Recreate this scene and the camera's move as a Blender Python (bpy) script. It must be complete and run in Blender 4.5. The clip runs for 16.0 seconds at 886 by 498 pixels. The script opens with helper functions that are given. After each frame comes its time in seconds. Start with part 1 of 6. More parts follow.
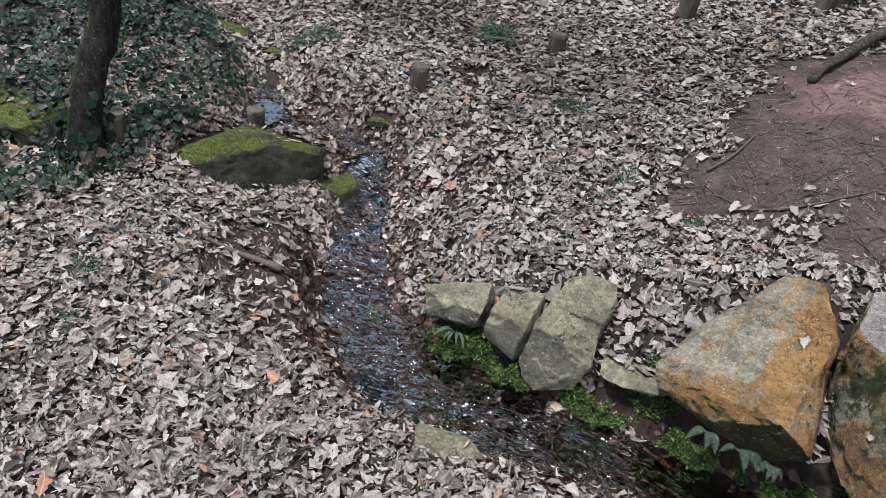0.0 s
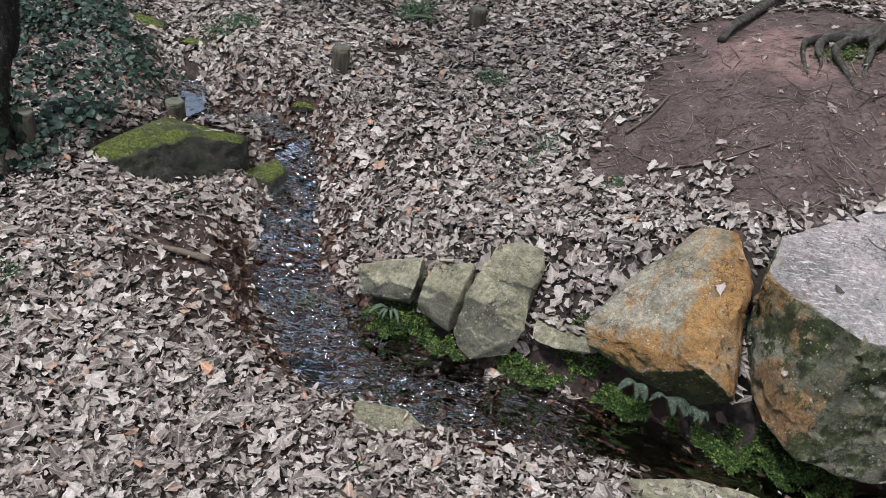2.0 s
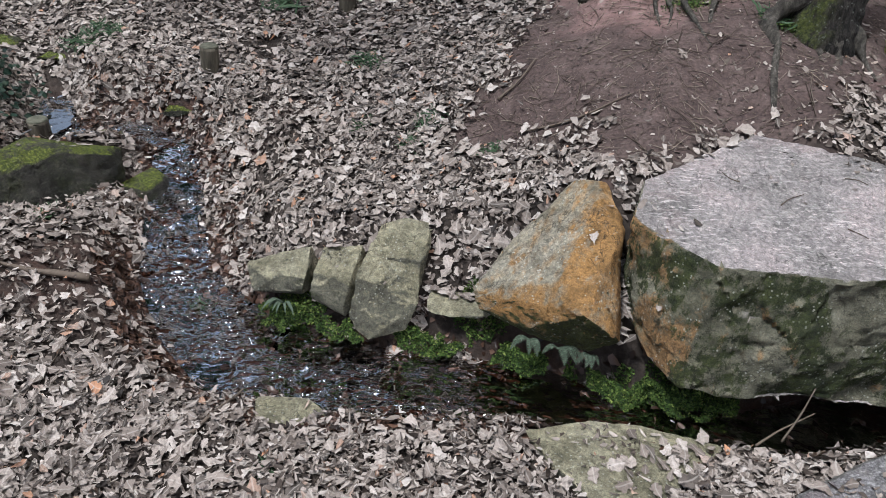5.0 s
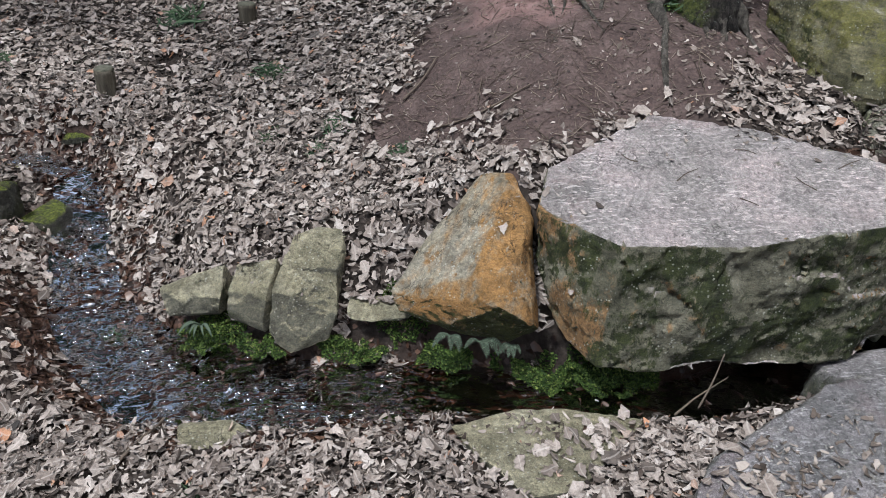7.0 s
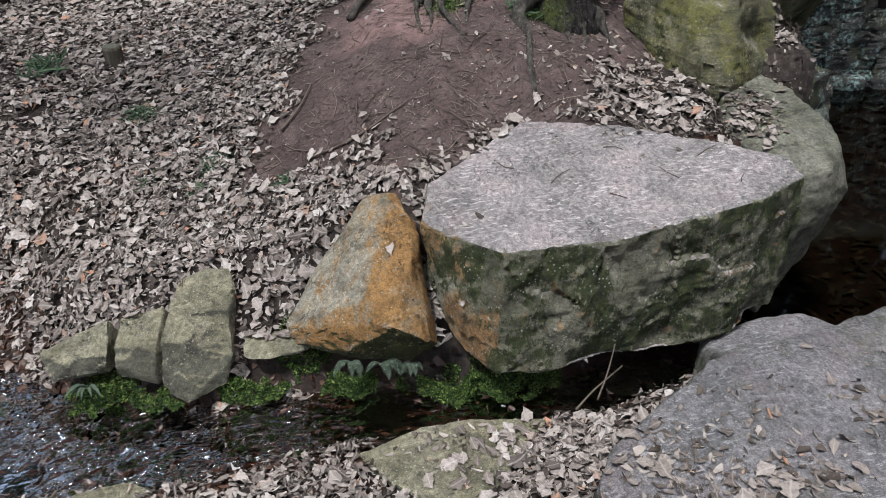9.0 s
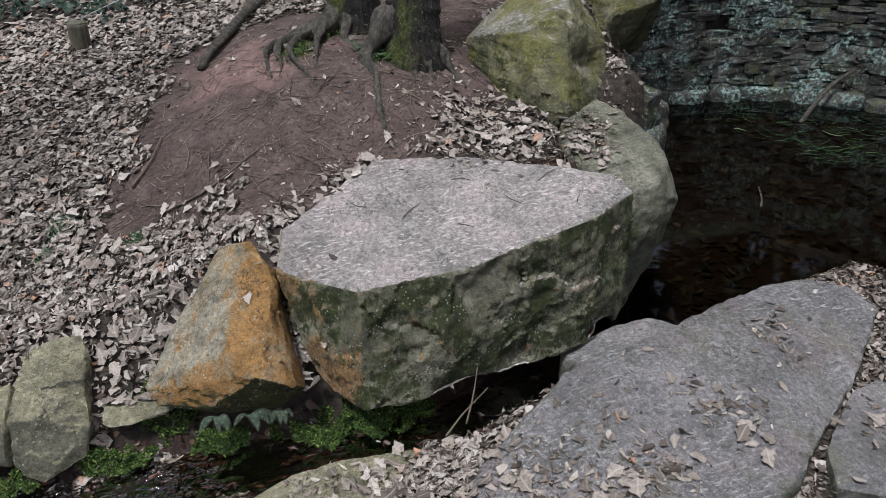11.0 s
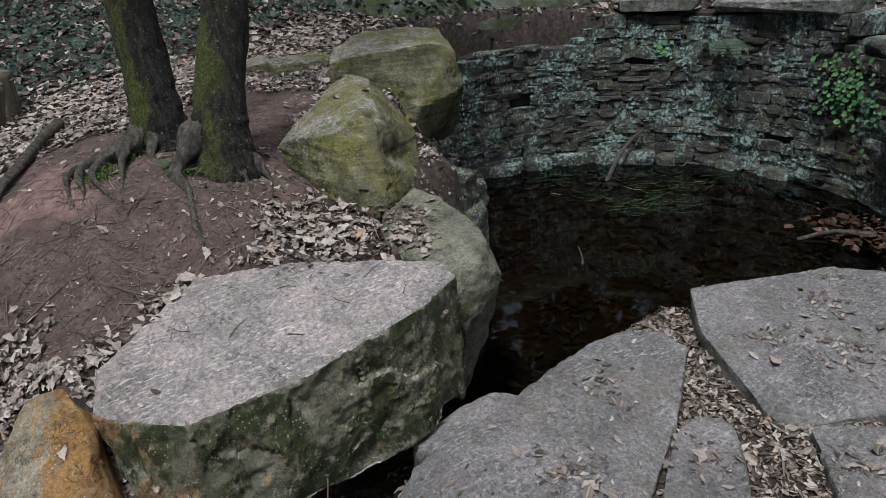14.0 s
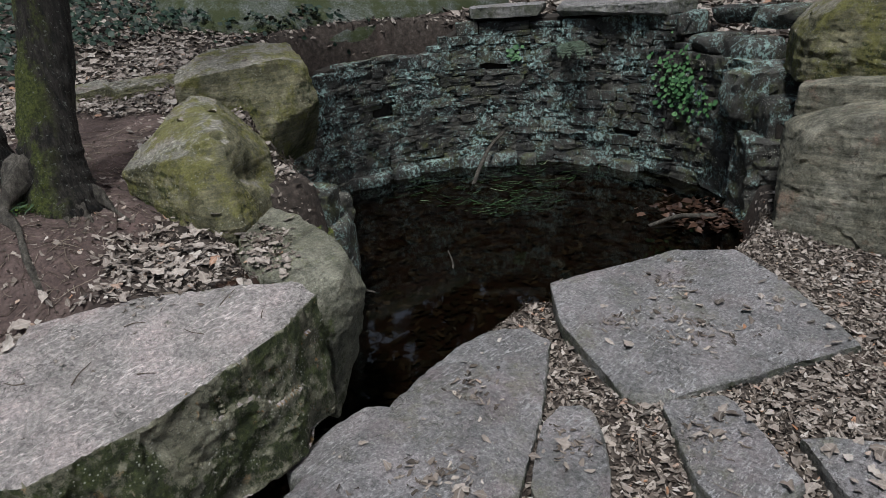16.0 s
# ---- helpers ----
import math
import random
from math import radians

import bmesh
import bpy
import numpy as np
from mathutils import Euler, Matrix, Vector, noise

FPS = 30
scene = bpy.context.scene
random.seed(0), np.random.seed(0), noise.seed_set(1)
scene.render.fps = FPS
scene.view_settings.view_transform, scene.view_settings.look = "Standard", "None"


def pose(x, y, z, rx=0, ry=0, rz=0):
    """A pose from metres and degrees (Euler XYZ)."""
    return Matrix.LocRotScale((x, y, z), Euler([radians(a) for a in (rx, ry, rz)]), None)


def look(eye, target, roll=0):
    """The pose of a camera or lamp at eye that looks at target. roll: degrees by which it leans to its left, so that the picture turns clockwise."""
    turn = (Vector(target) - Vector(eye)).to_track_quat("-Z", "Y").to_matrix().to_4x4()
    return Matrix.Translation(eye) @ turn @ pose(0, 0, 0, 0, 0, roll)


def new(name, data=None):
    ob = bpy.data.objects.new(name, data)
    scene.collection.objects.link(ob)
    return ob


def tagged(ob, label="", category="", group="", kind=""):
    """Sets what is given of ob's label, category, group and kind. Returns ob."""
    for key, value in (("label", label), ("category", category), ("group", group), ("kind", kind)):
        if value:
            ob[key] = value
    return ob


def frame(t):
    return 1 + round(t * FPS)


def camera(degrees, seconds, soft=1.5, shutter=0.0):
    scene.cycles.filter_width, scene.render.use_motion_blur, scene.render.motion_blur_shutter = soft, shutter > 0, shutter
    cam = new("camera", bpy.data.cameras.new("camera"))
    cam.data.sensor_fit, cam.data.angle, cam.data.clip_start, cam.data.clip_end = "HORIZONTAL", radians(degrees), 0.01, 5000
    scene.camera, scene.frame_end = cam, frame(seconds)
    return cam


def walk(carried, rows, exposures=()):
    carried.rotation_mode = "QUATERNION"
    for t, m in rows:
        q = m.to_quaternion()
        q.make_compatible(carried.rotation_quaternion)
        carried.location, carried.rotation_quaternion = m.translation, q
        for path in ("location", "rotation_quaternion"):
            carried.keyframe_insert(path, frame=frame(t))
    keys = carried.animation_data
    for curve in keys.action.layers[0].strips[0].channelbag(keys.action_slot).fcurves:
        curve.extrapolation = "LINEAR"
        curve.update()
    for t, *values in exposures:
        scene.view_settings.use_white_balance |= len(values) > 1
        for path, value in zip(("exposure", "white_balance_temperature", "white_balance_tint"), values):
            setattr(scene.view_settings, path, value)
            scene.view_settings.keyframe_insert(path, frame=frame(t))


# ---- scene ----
cam = camera(65.8, 16.0, soft=0.42)
PATH = [
    (0.0, pose(-0.500, 0.008, 1.340, 56.49, -9.09, 20.63)),
    (0.5, pose(-0.466, 0.015, 1.336, 56.52, -8.32, 19.31)),
    (1.0, pose(-0.432, 0.018, 1.330, 56.43, -7.97, 17.62)),
    (1.5, pose(-0.407, 0.011, 1.337, 56.27, -7.64, 16.24)),
    (2.0, pose(-0.398, 0.003, 1.329, 56.18, -7.61, 14.98)),
    (2.5, pose(-0.386, -0.005, 1.323, 56.12, -7.40, 13.96)),
    (3.0, pose(-0.373, -0.011, 1.321, 55.94, -7.02, 12.80)),
    (3.5, pose(-0.345, -0.014, 1.319, 56.03, -6.54, 11.55)),
    (4.0, pose(-0.320, -0.017, 1.319, 56.34, -6.31, 9.41)),
    (6.3, pose(-0.140, 0.019, 1.343, 55.69, -2.60, 2.31)),
    (6.5, pose(-0.144, 0.010, 1.337, 56.07, -2.91, 1.43)),
    (7.0, pose(-0.118, 0.004, 1.340, 56.55, -2.39, -0.88)),
    (7.5, pose(-0.093, 0.003, 1.342, 56.81, -1.94, -2.87)),
    (8.0, pose(-0.061, 0.002, 1.345, 57.07, -1.23, -5.04)),
    (8.5, pose(-0.025, 0.002, 1.350, 57.45, -0.47, -7.24)),
    (9.0, pose(0.000, 0.000, 1.360, 58.00, -0.00, -10.00)),
    (9.5, pose(0.034, -0.016, 1.368, 58.37, 0.46, -12.94)),
    (9.7, pose(0.052, -0.025, 1.373, 58.40, 0.43, -14.21)),
    (11.8, pose(0.179, -0.080, 1.417, 61.79, 1.46, -22.95)),
    (12.0, pose(0.182, -0.081, 1.418, 62.01, 1.71, -24.03)),
    (12.5, pose(0.199, -0.092, 1.428, 62.85, 2.26, -26.50)),
    (13.0, pose(0.218, -0.095, 1.441, 63.80, 2.19, -29.13)),
    (13.5, pose(0.237, -0.099, 1.455, 65.11, 2.14, -31.30)),
    (14.0, pose(0.254, -0.107, 1.472, 66.55, 3.08, -33.96)),
    (14.5, pose(0.275, -0.124, 1.477, 66.93, 2.81, -36.08)),
    (15.0, pose(0.300, -0.142, 1.485, 67.11, 3.18, -38.81)),
    (15.5, pose(0.329, -0.160, 1.485, 66.84, 3.73, -41.62)),
    (16.0, pose(0.351, -0.175, 1.480, 66.56, 4.17, -44.54)),
]
walk(cam, PATH, [(0.0, 0.96, 5950, 8), (4.0, 0.93, 5950, 8), (9.0, 0.82, 6010, 8), (12.0, 0.66, 6050, 7), (16.0, 0.55, 6130, 6)])

# ---- light ----
world = bpy.data.worlds.new("overcast_sky")
scene.world = world
world.use_nodes = True
wn, wl = world.node_tree.nodes, world.node_tree.links
sky = wn.new("ShaderNodeTexSky")
sky.sky_type, sky.sun_disc = "NISHITA", False
sky.sun_elevation, sky.sun_rotation = radians(64.3), radians(123.7)
sky.air_density, sky.dust_density, sky.ozone_density = 1.0, 3.0, 1.0
haze = wn.new("ShaderNodeHueSaturation")
haze.inputs["Saturation"].default_value = 0.6
wl.new(sky.outputs["Color"], haze.inputs["Color"])
wl.new(haze.outputs["Color"], wn["Background"].inputs["Color"])
wn["Background"].inputs["Strength"].default_value = 0.128
sun = new("sun", bpy.data.lights.new("sun", "SUN"))
sun.data.energy, sun.data.angle, sun.data.color = 2.6, radians(9), (1.0, 0.985, 0.965)
sun.matrix_world = look((-3.0, -2.0, 7.5), (0, 0, 0))


# ---- small tools ----
def vnoise(x, y, seed=0):
    """Smooth value noise on arrays, -1 to 1."""
    xi, yi = np.floor(x).astype(np.int64), np.floor(y).astype(np.int64)
    u, v = x - xi, y - yi
    u, v = u * u * (3 - 2 * u), v * v * (3 - 2 * v)

    def h(a, b):
        k = (a * 374761393 + b * 668265263 + seed * 974634541) & 0xFFFFFFFF
        k = ((k ^ (k >> 13)) * 1274126177) & 0xFFFFFFFF
        return ((k ^ (k >> 16)) & 0xFFFF) / 32767.5 - 1
    return (h(xi, yi) * (1 - u) + h(xi + 1, yi) * u) * (1 - v) + (h(xi, yi + 1) * (1 - u) + h(xi + 1, yi + 1) * u) * v


def fbm(x, y, seed=0, octaves=4):
    return sum(vnoise(x * 2.03 ** k, y * 2.03 ** k, seed + k) * 0.5 ** k for k in range(octaves))


def sstep(a, b, x):
    t = np.clip((x - a) / (b - a), 0, 1)
    return t * t * (3 - 2 * t)


def link(name, bm, mat, parent=None, label="", smooth=True):
    me = bpy.data.meshes.new(name)
    bm.to_mesh(me)
    bm.free()
    if smooth:
        me.shade_smooth()
    if mat:
        me.materials.append(mat)
    ob = new(name, me)
    if parent:
        ob.parent = parent
    if label:
        tagged(ob, label)
    return ob


def part(name, bm, mat, parent, label=""):
    return link(name, bm, mat, parent, label)


def mesh_from(name, verts, faces, mat, smooth=True, uv=None):
    """One mesh object from arrays of corners and of equal-sided faces."""
    me = bpy.data.meshes.new(name)
    n, k = faces.shape
    me.vertices.add(len(verts))
    me.vertices.foreach_set("co", np.asarray(verts, np.float32).ravel())
    me.loops.add(n * k)
    me.loops.foreach_set("vertex_index", faces.astype(np.int32).ravel())
    me.polygons.add(n)
    me.polygons.foreach_set("loop_start", np.arange(0, n * k, k, dtype=np.int32))
    me.update(calc_edges=True)
    if uv is not None:
        me.uv_layers.new(name="leaf").data.foreach_set("uv", np.asarray(uv, np.float32).ravel())
    me.validate()
    if smooth:
        me.shade_smooth()
    me.materials.append(mat)
    return new(name, me)


def tube(bm, pts, radii, sides=8, rough=0.0, seed=0, close=True):
    """A tube through points, its radius given point by point."""
    pts = [Vector(p) for p in pts]
    rings = []
    for i, p in enumerate(pts):
        d = (pts[min(i + 1, len(pts) - 1)] - pts[max(i - 1, 0)]).normalized()
        a = d.cross(Vector((0.31, 0.17, 0.93))).normalized()
        b = d.cross(a)
        ring = []
        for k in range(sides):
            w = 2 * math.pi * k / sides
            o = a * math.cos(w) + b * math.sin(w)
            r = radii[i] * (1 + rough * noise.noise(Vector((o.x * 1.6 + seed, o.y * 1.6, i * 0.35))))
            ring.append(bm.verts.new(p + o * r))
        rings.append(ring)
    for r0, r1 in zip(rings, rings[1:]):
        for k in range(sides):
            bm.faces.new((r0[k], r0[(k + 1) % sides], r1[(k + 1) % sides], r1[k]))
    if close:
        bm.faces.new(rings[0][::-1])
        bm.faces.new(rings[-1])
    return bm


def curve_pts(ctrl, n):
    """n points on a smooth line through the control points."""
    c = [Vector(p) for p in ctrl]
    c = [c[0] * 2 - c[1]] + c + [c[-1] * 2 - c[-2]]
    out = []
    for i in range(n):
        s = i / (n - 1) * (len(c) - 3)
        k = min(int(s), len(c) - 4)
        t = s - k
        p0, p1, p2, p3 = c[k:k + 4]
        out.append(0.5 * (2 * p1 + (p2 - p0) * t + (2 * p0 - 5 * p1 + 4 * p2 - p3) * t * t + (3 * p1 - p0 - 3 * p2 + p3) * t ** 3))
    return out


# ---- materials ----
def material(name, rough=0.8):
    m = bpy.data.materials.new(name)
    m.use_nodes = True
    nt = m.node_tree
    b = nt.nodes["Principled BSDF"]
    b.inputs["Roughness"].default_value = rough
    b.inputs["Specular IOR Level"].default_value = 0.3
    return m, nt, b


def node(nt, kind, **kw):
    n = nt.nodes.new(kind)
    for k, v in kw.items():
        n.inputs[k].default_value = v
    return n


def tex(nt, scale, detail=6, rough=0.6, stretch=(1, 1, 1), seed=0.0, turn=(0, 0, 0)):
    c = nt.nodes.new("ShaderNodeNewGeometry")
    m = nt.nodes.new("ShaderNodeMapping")
    m.inputs["Scale"].default_value = stretch
    m.inputs["Rotation"].default_value = turn
    m.inputs["Location"].default_value = (seed, seed * 0.7, seed * 1.3)
    nt.links.new(c.outputs["Position"], m.inputs["Vector"])
    n = node(nt, "ShaderNodeTexNoise", Scale=scale, Detail=detail, Roughness=rough)
    nt.links.new(m.outputs["Vector"], n.inputs["Vector"])
    return n.outputs["Fac"]


def ramp(nt, fac, stops):
    r = nt.nodes.new("ShaderNodeValToRGB")
    e = r.color_ramp.elements
    while len(e) < len(stops):
        e.new(0.5)
    for k, (p, c) in zip(e, stops):
        k.position = p
        k.color = (*c, 1) if len(c) == 3 else c
    nt.links.new(fac, r.inputs["Fac"])
    return r.outputs["Color"]


def mix(nt, fac, a, b, mode="MIX"):
    m = nt.nodes.new("ShaderNodeMix")
    m.data_type, m.blend_type = "RGBA", mode
    for sock, v in ((m.inputs["Factor"], fac), (m.inputs[6], a), (m.inputs[7], b)):
        if isinstance(v, bpy.types.NodeSocket):
            nt.links.new(v, sock)
        elif isinstance(v, (int, float)):
            sock.default_value = v
        else:
            sock.default_value = (*v, 1)
    return m.outputs[2]


def math_(nt, op, a, b=0.0):
    m = nt.nodes.new("ShaderNodeMath")
    m.operation = op
    m.use_clamp = True
    for sock, v in zip(m.inputs, (a, b)):
        if isinstance(v, bpy.types.NodeSocket):
            nt.links.new(v, sock)
        else:
            sock.default_value = v
    return m.outputs[0]


def band(nt, fac, lo, hi):
    m = nt.nodes.new("ShaderNodeMapRange")
    m.interpolation_type = "SMOOTHSTEP"
    m.inputs["From Min"].default_value, m.inputs["From Max"].default_value = lo, hi
    nt.links.new(fac, m.inputs["Value"])
    return m.outputs["Result"]


def facing(nt, axis):
    g = nt.nodes.new("ShaderNodeNewGeometry")
    x = nt.nodes.new("ShaderNodeSeparateXYZ")
    nt.links.new(g.outputs["Normal"], x.inputs["Vector"])
    return x.outputs[axis]


def bump(nt, b, fac, strength=0.5, distance=0.01):
    n = node(nt, "ShaderNodeBump", Strength=strength, Distance=distance)
    nt.links.new(fac, n.inputs["Height"])
    old = b.inputs["Normal"].links
    if old:
        nt.links.new(old[0].from_socket, n.inputs["Normal"])
    nt.links.new(n.outputs["Normal"], b.inputs["Normal"])


def toward(nt, way):
    g = nt.nodes.new("ShaderNodeNewGeometry")
    d = nt.nodes.new("ShaderNodeVectorMath")
    d.operation = "DOT_PRODUCT"
    d.inputs[1].default_value = Vector(way).normalized()
    nt.links.new(g.outputs["Normal"], d.inputs[0])
    return d.outputs["Value"]


def rock_material(name, dark, mid, light, top=None, overlay=None, overlay_at=(0.52, 0.62), overlay_way=None, algae=0.0, algae_at=(0.42, 0.56), algae_z=(0.55, 0.1), moss=0.0, moss_at=(0.42, 0.58), moss_z=(-0.15, 0.5), lichen=0.3, seed=0.0, rough=0.78, streak=False, grit=0.95):
    """Weathered stone: grain, blotches, specks of lichen; optional second colour (rusty staining on some stones, dark
    grey on the buff ones), algae on upright faces, dark green on downward ones, and moss on top.
    """
    m, nt, b = material(name, rough)
    big, mid_n, grain = tex(nt, 3.2, 12, 0.76, seed=seed), tex(nt, 13, 9, 0.76, seed=seed + 1), tex(nt, 70, 6, 0.75, (1, 1, 1.6), seed)
    col = ramp(nt, big, [(0.37, dark), (0.5, mid), (0.63, light)])
    col = mix(nt, 0.85, col, ramp(nt, mid_n, [(0.34, (0.42, 0.42, 0.4)), (0.5, (0.95, 0.95, 0.95)), (0.66, (1.45, 1.43, 1.4))]), "MULTIPLY")
    up = facing(nt, "Z")
    if streak:
        lay_ = tex(nt, 9, 9, 0.72, (0.25, 0.25, 3.4), seed + 90, (0.12, -0.1, 0))
        col = mix(nt, 0.8, col, ramp(nt, lay_, [(0.36, (0.45, 0.45, 0.42)), (0.5, (0.95, 0.95, 0.92)), (0.62, (1.5, 1.42, 1.35))]), "MULTIPLY")
        bump(nt, b, lay_, 1.0, 0.035)
    if top:
        t = ramp(nt, tex(nt, 75, 7, 0.8, (1, 0.6, 1), seed + 3, (0, 0, 0.6)), [(0.32, tuple(c * 0.5 for c in top)), (0.5, top), (0.66, tuple(min(1, c * 1.45) for c in top)), (0.78, tuple(min(1, c * 2.2) for c in top))])
        t = mix(nt, 0.75, t, ramp(nt, tex(nt, 4.5, 7, 0.66, seed=seed + 8), [(0.36, (0.52, 0.53, 0.51)), (0.5, (0.94, 0.92, 0.91)), (0.64, (1.32, 1.22, 1.22))]), "MULTIPLY")
        fleck = band(nt, tex(nt, 85, 4, 0.7, (0.28, 1, 1), seed + 60, (0, 0, 0.25)), 0.54, 0.6)
        worn = band(nt, tex(nt, 2.6, 6, 0.7, seed=seed + 66), 0.38, 0.62)
        t = mix(nt, math_(nt, "MULTIPLY", fleck, math_(nt, "ADD", 0.08, math_(nt, "MULTIPLY", worn, 0.85))), t, tuple(min(0.8, c * 2.0) for c in top))
        t = mix(nt, math_(nt, "MULTIPLY", band(nt, tex(nt, 3.4, 8, 0.7, seed=seed + 67), 0.5, 0.66), 0.5), t, (top[0] * 1.0, top[1] * 0.82, top[2] * 0.82))
        col = mix(nt, band(nt, math_(nt, "ADD", up, math_(nt, "MULTIPLY", mid_n, 0.3)), 0.86, 1.02), col, t)
    if overlay:
        s = math_(nt, "MULTIPLY", band(nt, tex(nt, 3.6, 12, 0.8, seed=seed + 11), *overlay_at), 0.85)
        if overlay_way:
            s = math_(nt, "MULTIPLY", s, band(nt, toward(nt, overlay_way[:3]), overlay_way[3], overlay_way[4]))
        overlay_ramp = ramp(nt, mid_n, [(0.34, tuple(c * 0.45 for c in overlay)), (0.52, overlay), (0.7, tuple(min(1, c * 1.3) for c in overlay))])
        col = mix(nt, s, col, overlay_ramp)
    if algae:
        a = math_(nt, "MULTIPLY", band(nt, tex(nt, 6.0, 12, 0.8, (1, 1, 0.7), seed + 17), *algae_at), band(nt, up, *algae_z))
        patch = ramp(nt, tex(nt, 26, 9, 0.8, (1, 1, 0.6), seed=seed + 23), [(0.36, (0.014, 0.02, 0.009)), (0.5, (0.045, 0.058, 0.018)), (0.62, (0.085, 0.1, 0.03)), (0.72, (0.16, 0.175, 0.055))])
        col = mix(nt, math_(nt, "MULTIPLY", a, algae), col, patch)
    if moss:
        a = math_(nt, "MULTIPLY", band(nt, tex(nt, 4.4, 11, 0.8, seed=seed + 31), *moss_at), band(nt, up, *moss_z))
        g = ramp(nt, tex(nt, 100, 4, 0.75, seed=seed), [(0.34, (0.026, 0.04, 0.007)), (0.5, (0.095, 0.115, 0.017)), (0.7, (0.23, 0.245, 0.04))])
        col = mix(nt, math_(nt, "MULTIPLY", a, moss), col, g)
    col = mix(nt, grit, col, ramp(nt, grain, [(0.3, (0.5, 0.5, 0.5)), (0.5, (0.97, 0.97, 0.97)), (0.72, (1.5, 1.48, 1.45))]), "MULTIPLY")
    vc = node(nt, "ShaderNodeTexVoronoi", Scale=5.0)
    vc.feature = "DISTANCE_TO_EDGE"
    tc = nt.nodes.new("ShaderNodeNewGeometry")
    wob = nt.nodes.new("ShaderNodeVectorMath")
    wob.operation = "ADD"
    nz = node(nt, "ShaderNodeTexNoise", Scale=6.0, Detail=6.0)
    nt.links.new(tc.outputs["Position"], nz.inputs["Vector"])
    nt.links.new(tc.outputs["Position"], wob.inputs[0])
    nt.links.new(nz.outputs["Color"], wob.inputs[1])
    nt.links.new(wob.outputs["Vector"], vc.inputs["Vector"])
    crack = math_(nt, "MULTIPLY", band(nt, vc.outputs["Distance"], 0.03, 0.0), band(nt, tex(nt, 3, 5, 0.6, seed=seed + 50), 0.46, 0.6))
    col = mix(nt, math_(nt, "MULTIPLY", crack, 0.75), col, (0.025, 0.022, 0.016))
    bump(nt, b, math_(nt, "SUBTRACT", 1.0, crack), 0.6, 0.02)
    if lichen:
        v = node(nt, "ShaderNodeTexVoronoi", Scale=70.0)
        c = nt.nodes.new("ShaderNodeNewGeometry")
        nt.links.new(c.outputs["Position"], v.inputs["Vector"])
        spot = math_(nt, "MULTIPLY", band(nt, v.outputs["Distance"], 0.26, 0.16), band(nt, tex(nt, 8, 4, 0.6, seed=seed + 5), 0.46, 0.6))
        col = mix(nt, math_(nt, "MULTIPLY", spot, lichen), col, (0.55, 0.55, 0.48))
    nt.links.new(col, b.inputs["Base Color"])
    fine = tex(nt, 260, 4, 0.8, seed=seed + 70)
    pits = band(nt, tex(nt, 38, 5, 0.7, seed=seed + 80), 0.42, 0.34)
    nt.links.new(mix(nt, math_(nt, "MULTIPLY", pits, 0.3), mix(nt, grit, col, ramp(nt, fine, [(0.32, (0.55, 0.55, 0.54)), (0.5, (1.0, 1.0, 1.0)), (0.7, (1.5, 1.48, 1.45))]), "MULTIPLY"), (0.035, 0.033, 0.024)), b.inputs["Base Color"])
    bump(nt, b, fine, 0.8, 0.006)
    bump(nt, b, grain, 1.0, 0.014)
    bump(nt, b, math_(nt, "SUBTRACT", 1.0, pits), 0.6, 0.01)
    bump(nt, b, mid_n, 0.9, 0.026)
    return m


M_big = rock_material("grey_sandstone", (0.13, 0.125, 0.085), (0.205, 0.195, 0.138), (0.275, 0.26, 0.195), top=(0.385, 0.348, 0.338), overlay=(0.4, 0.22, 0.09), overlay_at=(0.46, 0.56), overlay_way=(-1, -0.35, 0, 0.55, 0.8), algae=0.95, algae_at=(0.485, 0.53), algae_z=(0.5, 0.25), lichen=0.7, seed=2.3, grit=0.95)
# downward faces of the rusty stone turn dark green almost all over
M_orange = rock_material("rusty_sandstone", (0.2, 0.175, 0.12), (0.31, 0.275, 0.205), (0.4, 0.365, 0.29), overlay=(0.39, 0.195, 0.05), overlay_at=(0.36, 0.5), overlay_way=(1, -0.45, -0.25, -0.62, -0.2), algae=0.95, algae_at=(0.3, 0.44), algae_z=(0.05, -0.15), lichen=0.75, seed=5.1, grit=0.95)
# front and downward faces of the buff stones blend to dark grey
M_buff = rock_material("buff_sandstone", (0.17, 0.157, 0.1), (0.29, 0.263, 0.175), (0.39, 0.36, 0.258), overlay=(0.115, 0.11, 0.085), overlay_at=(0.3, 0.5), overlay_way=(0.1, -0.75, -0.65, 0.08, 0.32), algae=0.8, algae_at=(0.5, 0.6), algae_z=(0.3, -0.1), lichen=0.5, seed=8.2, grit=0.95)
M_end = rock_material("grey_green_sandstone", (0.12, 0.118, 0.085), (0.205, 0.198, 0.15), (0.29, 0.277, 0.22), moss=0.5, moss_at=(0.52, 0.62), algae=0.9, algae_at=(0.52, 0.6), algae_z=(0.6, 0.2), lichen=0.4, seed=11.4, grit=0.95)
M_moss_rock = rock_material("mossy_rock", (0.025, 0.023, 0.017), (0.055, 0.05, 0.04), (0.1, 0.09, 0.075), moss=0.95, moss_at=(0.4, 0.5), moss_z=(0.45, 0.8), algae=0.5, lichen=0.1, seed=1.7)
M_green = rock_material("algae_green_boulder", (0.095, 0.09, 0.05), (0.19, 0.178, 0.108), (0.29, 0.27, 0.185), top=(0.29, 0.272, 0.235), overlay=(0.19, 0.18, 0.05), overlay_at=(0.48, 0.56), algae=0.9, algae_at=(0.53, 0.57), algae_z=(0.4, 0.0), lichen=0.5, seed=3.9, grit=0.85, streak=True)
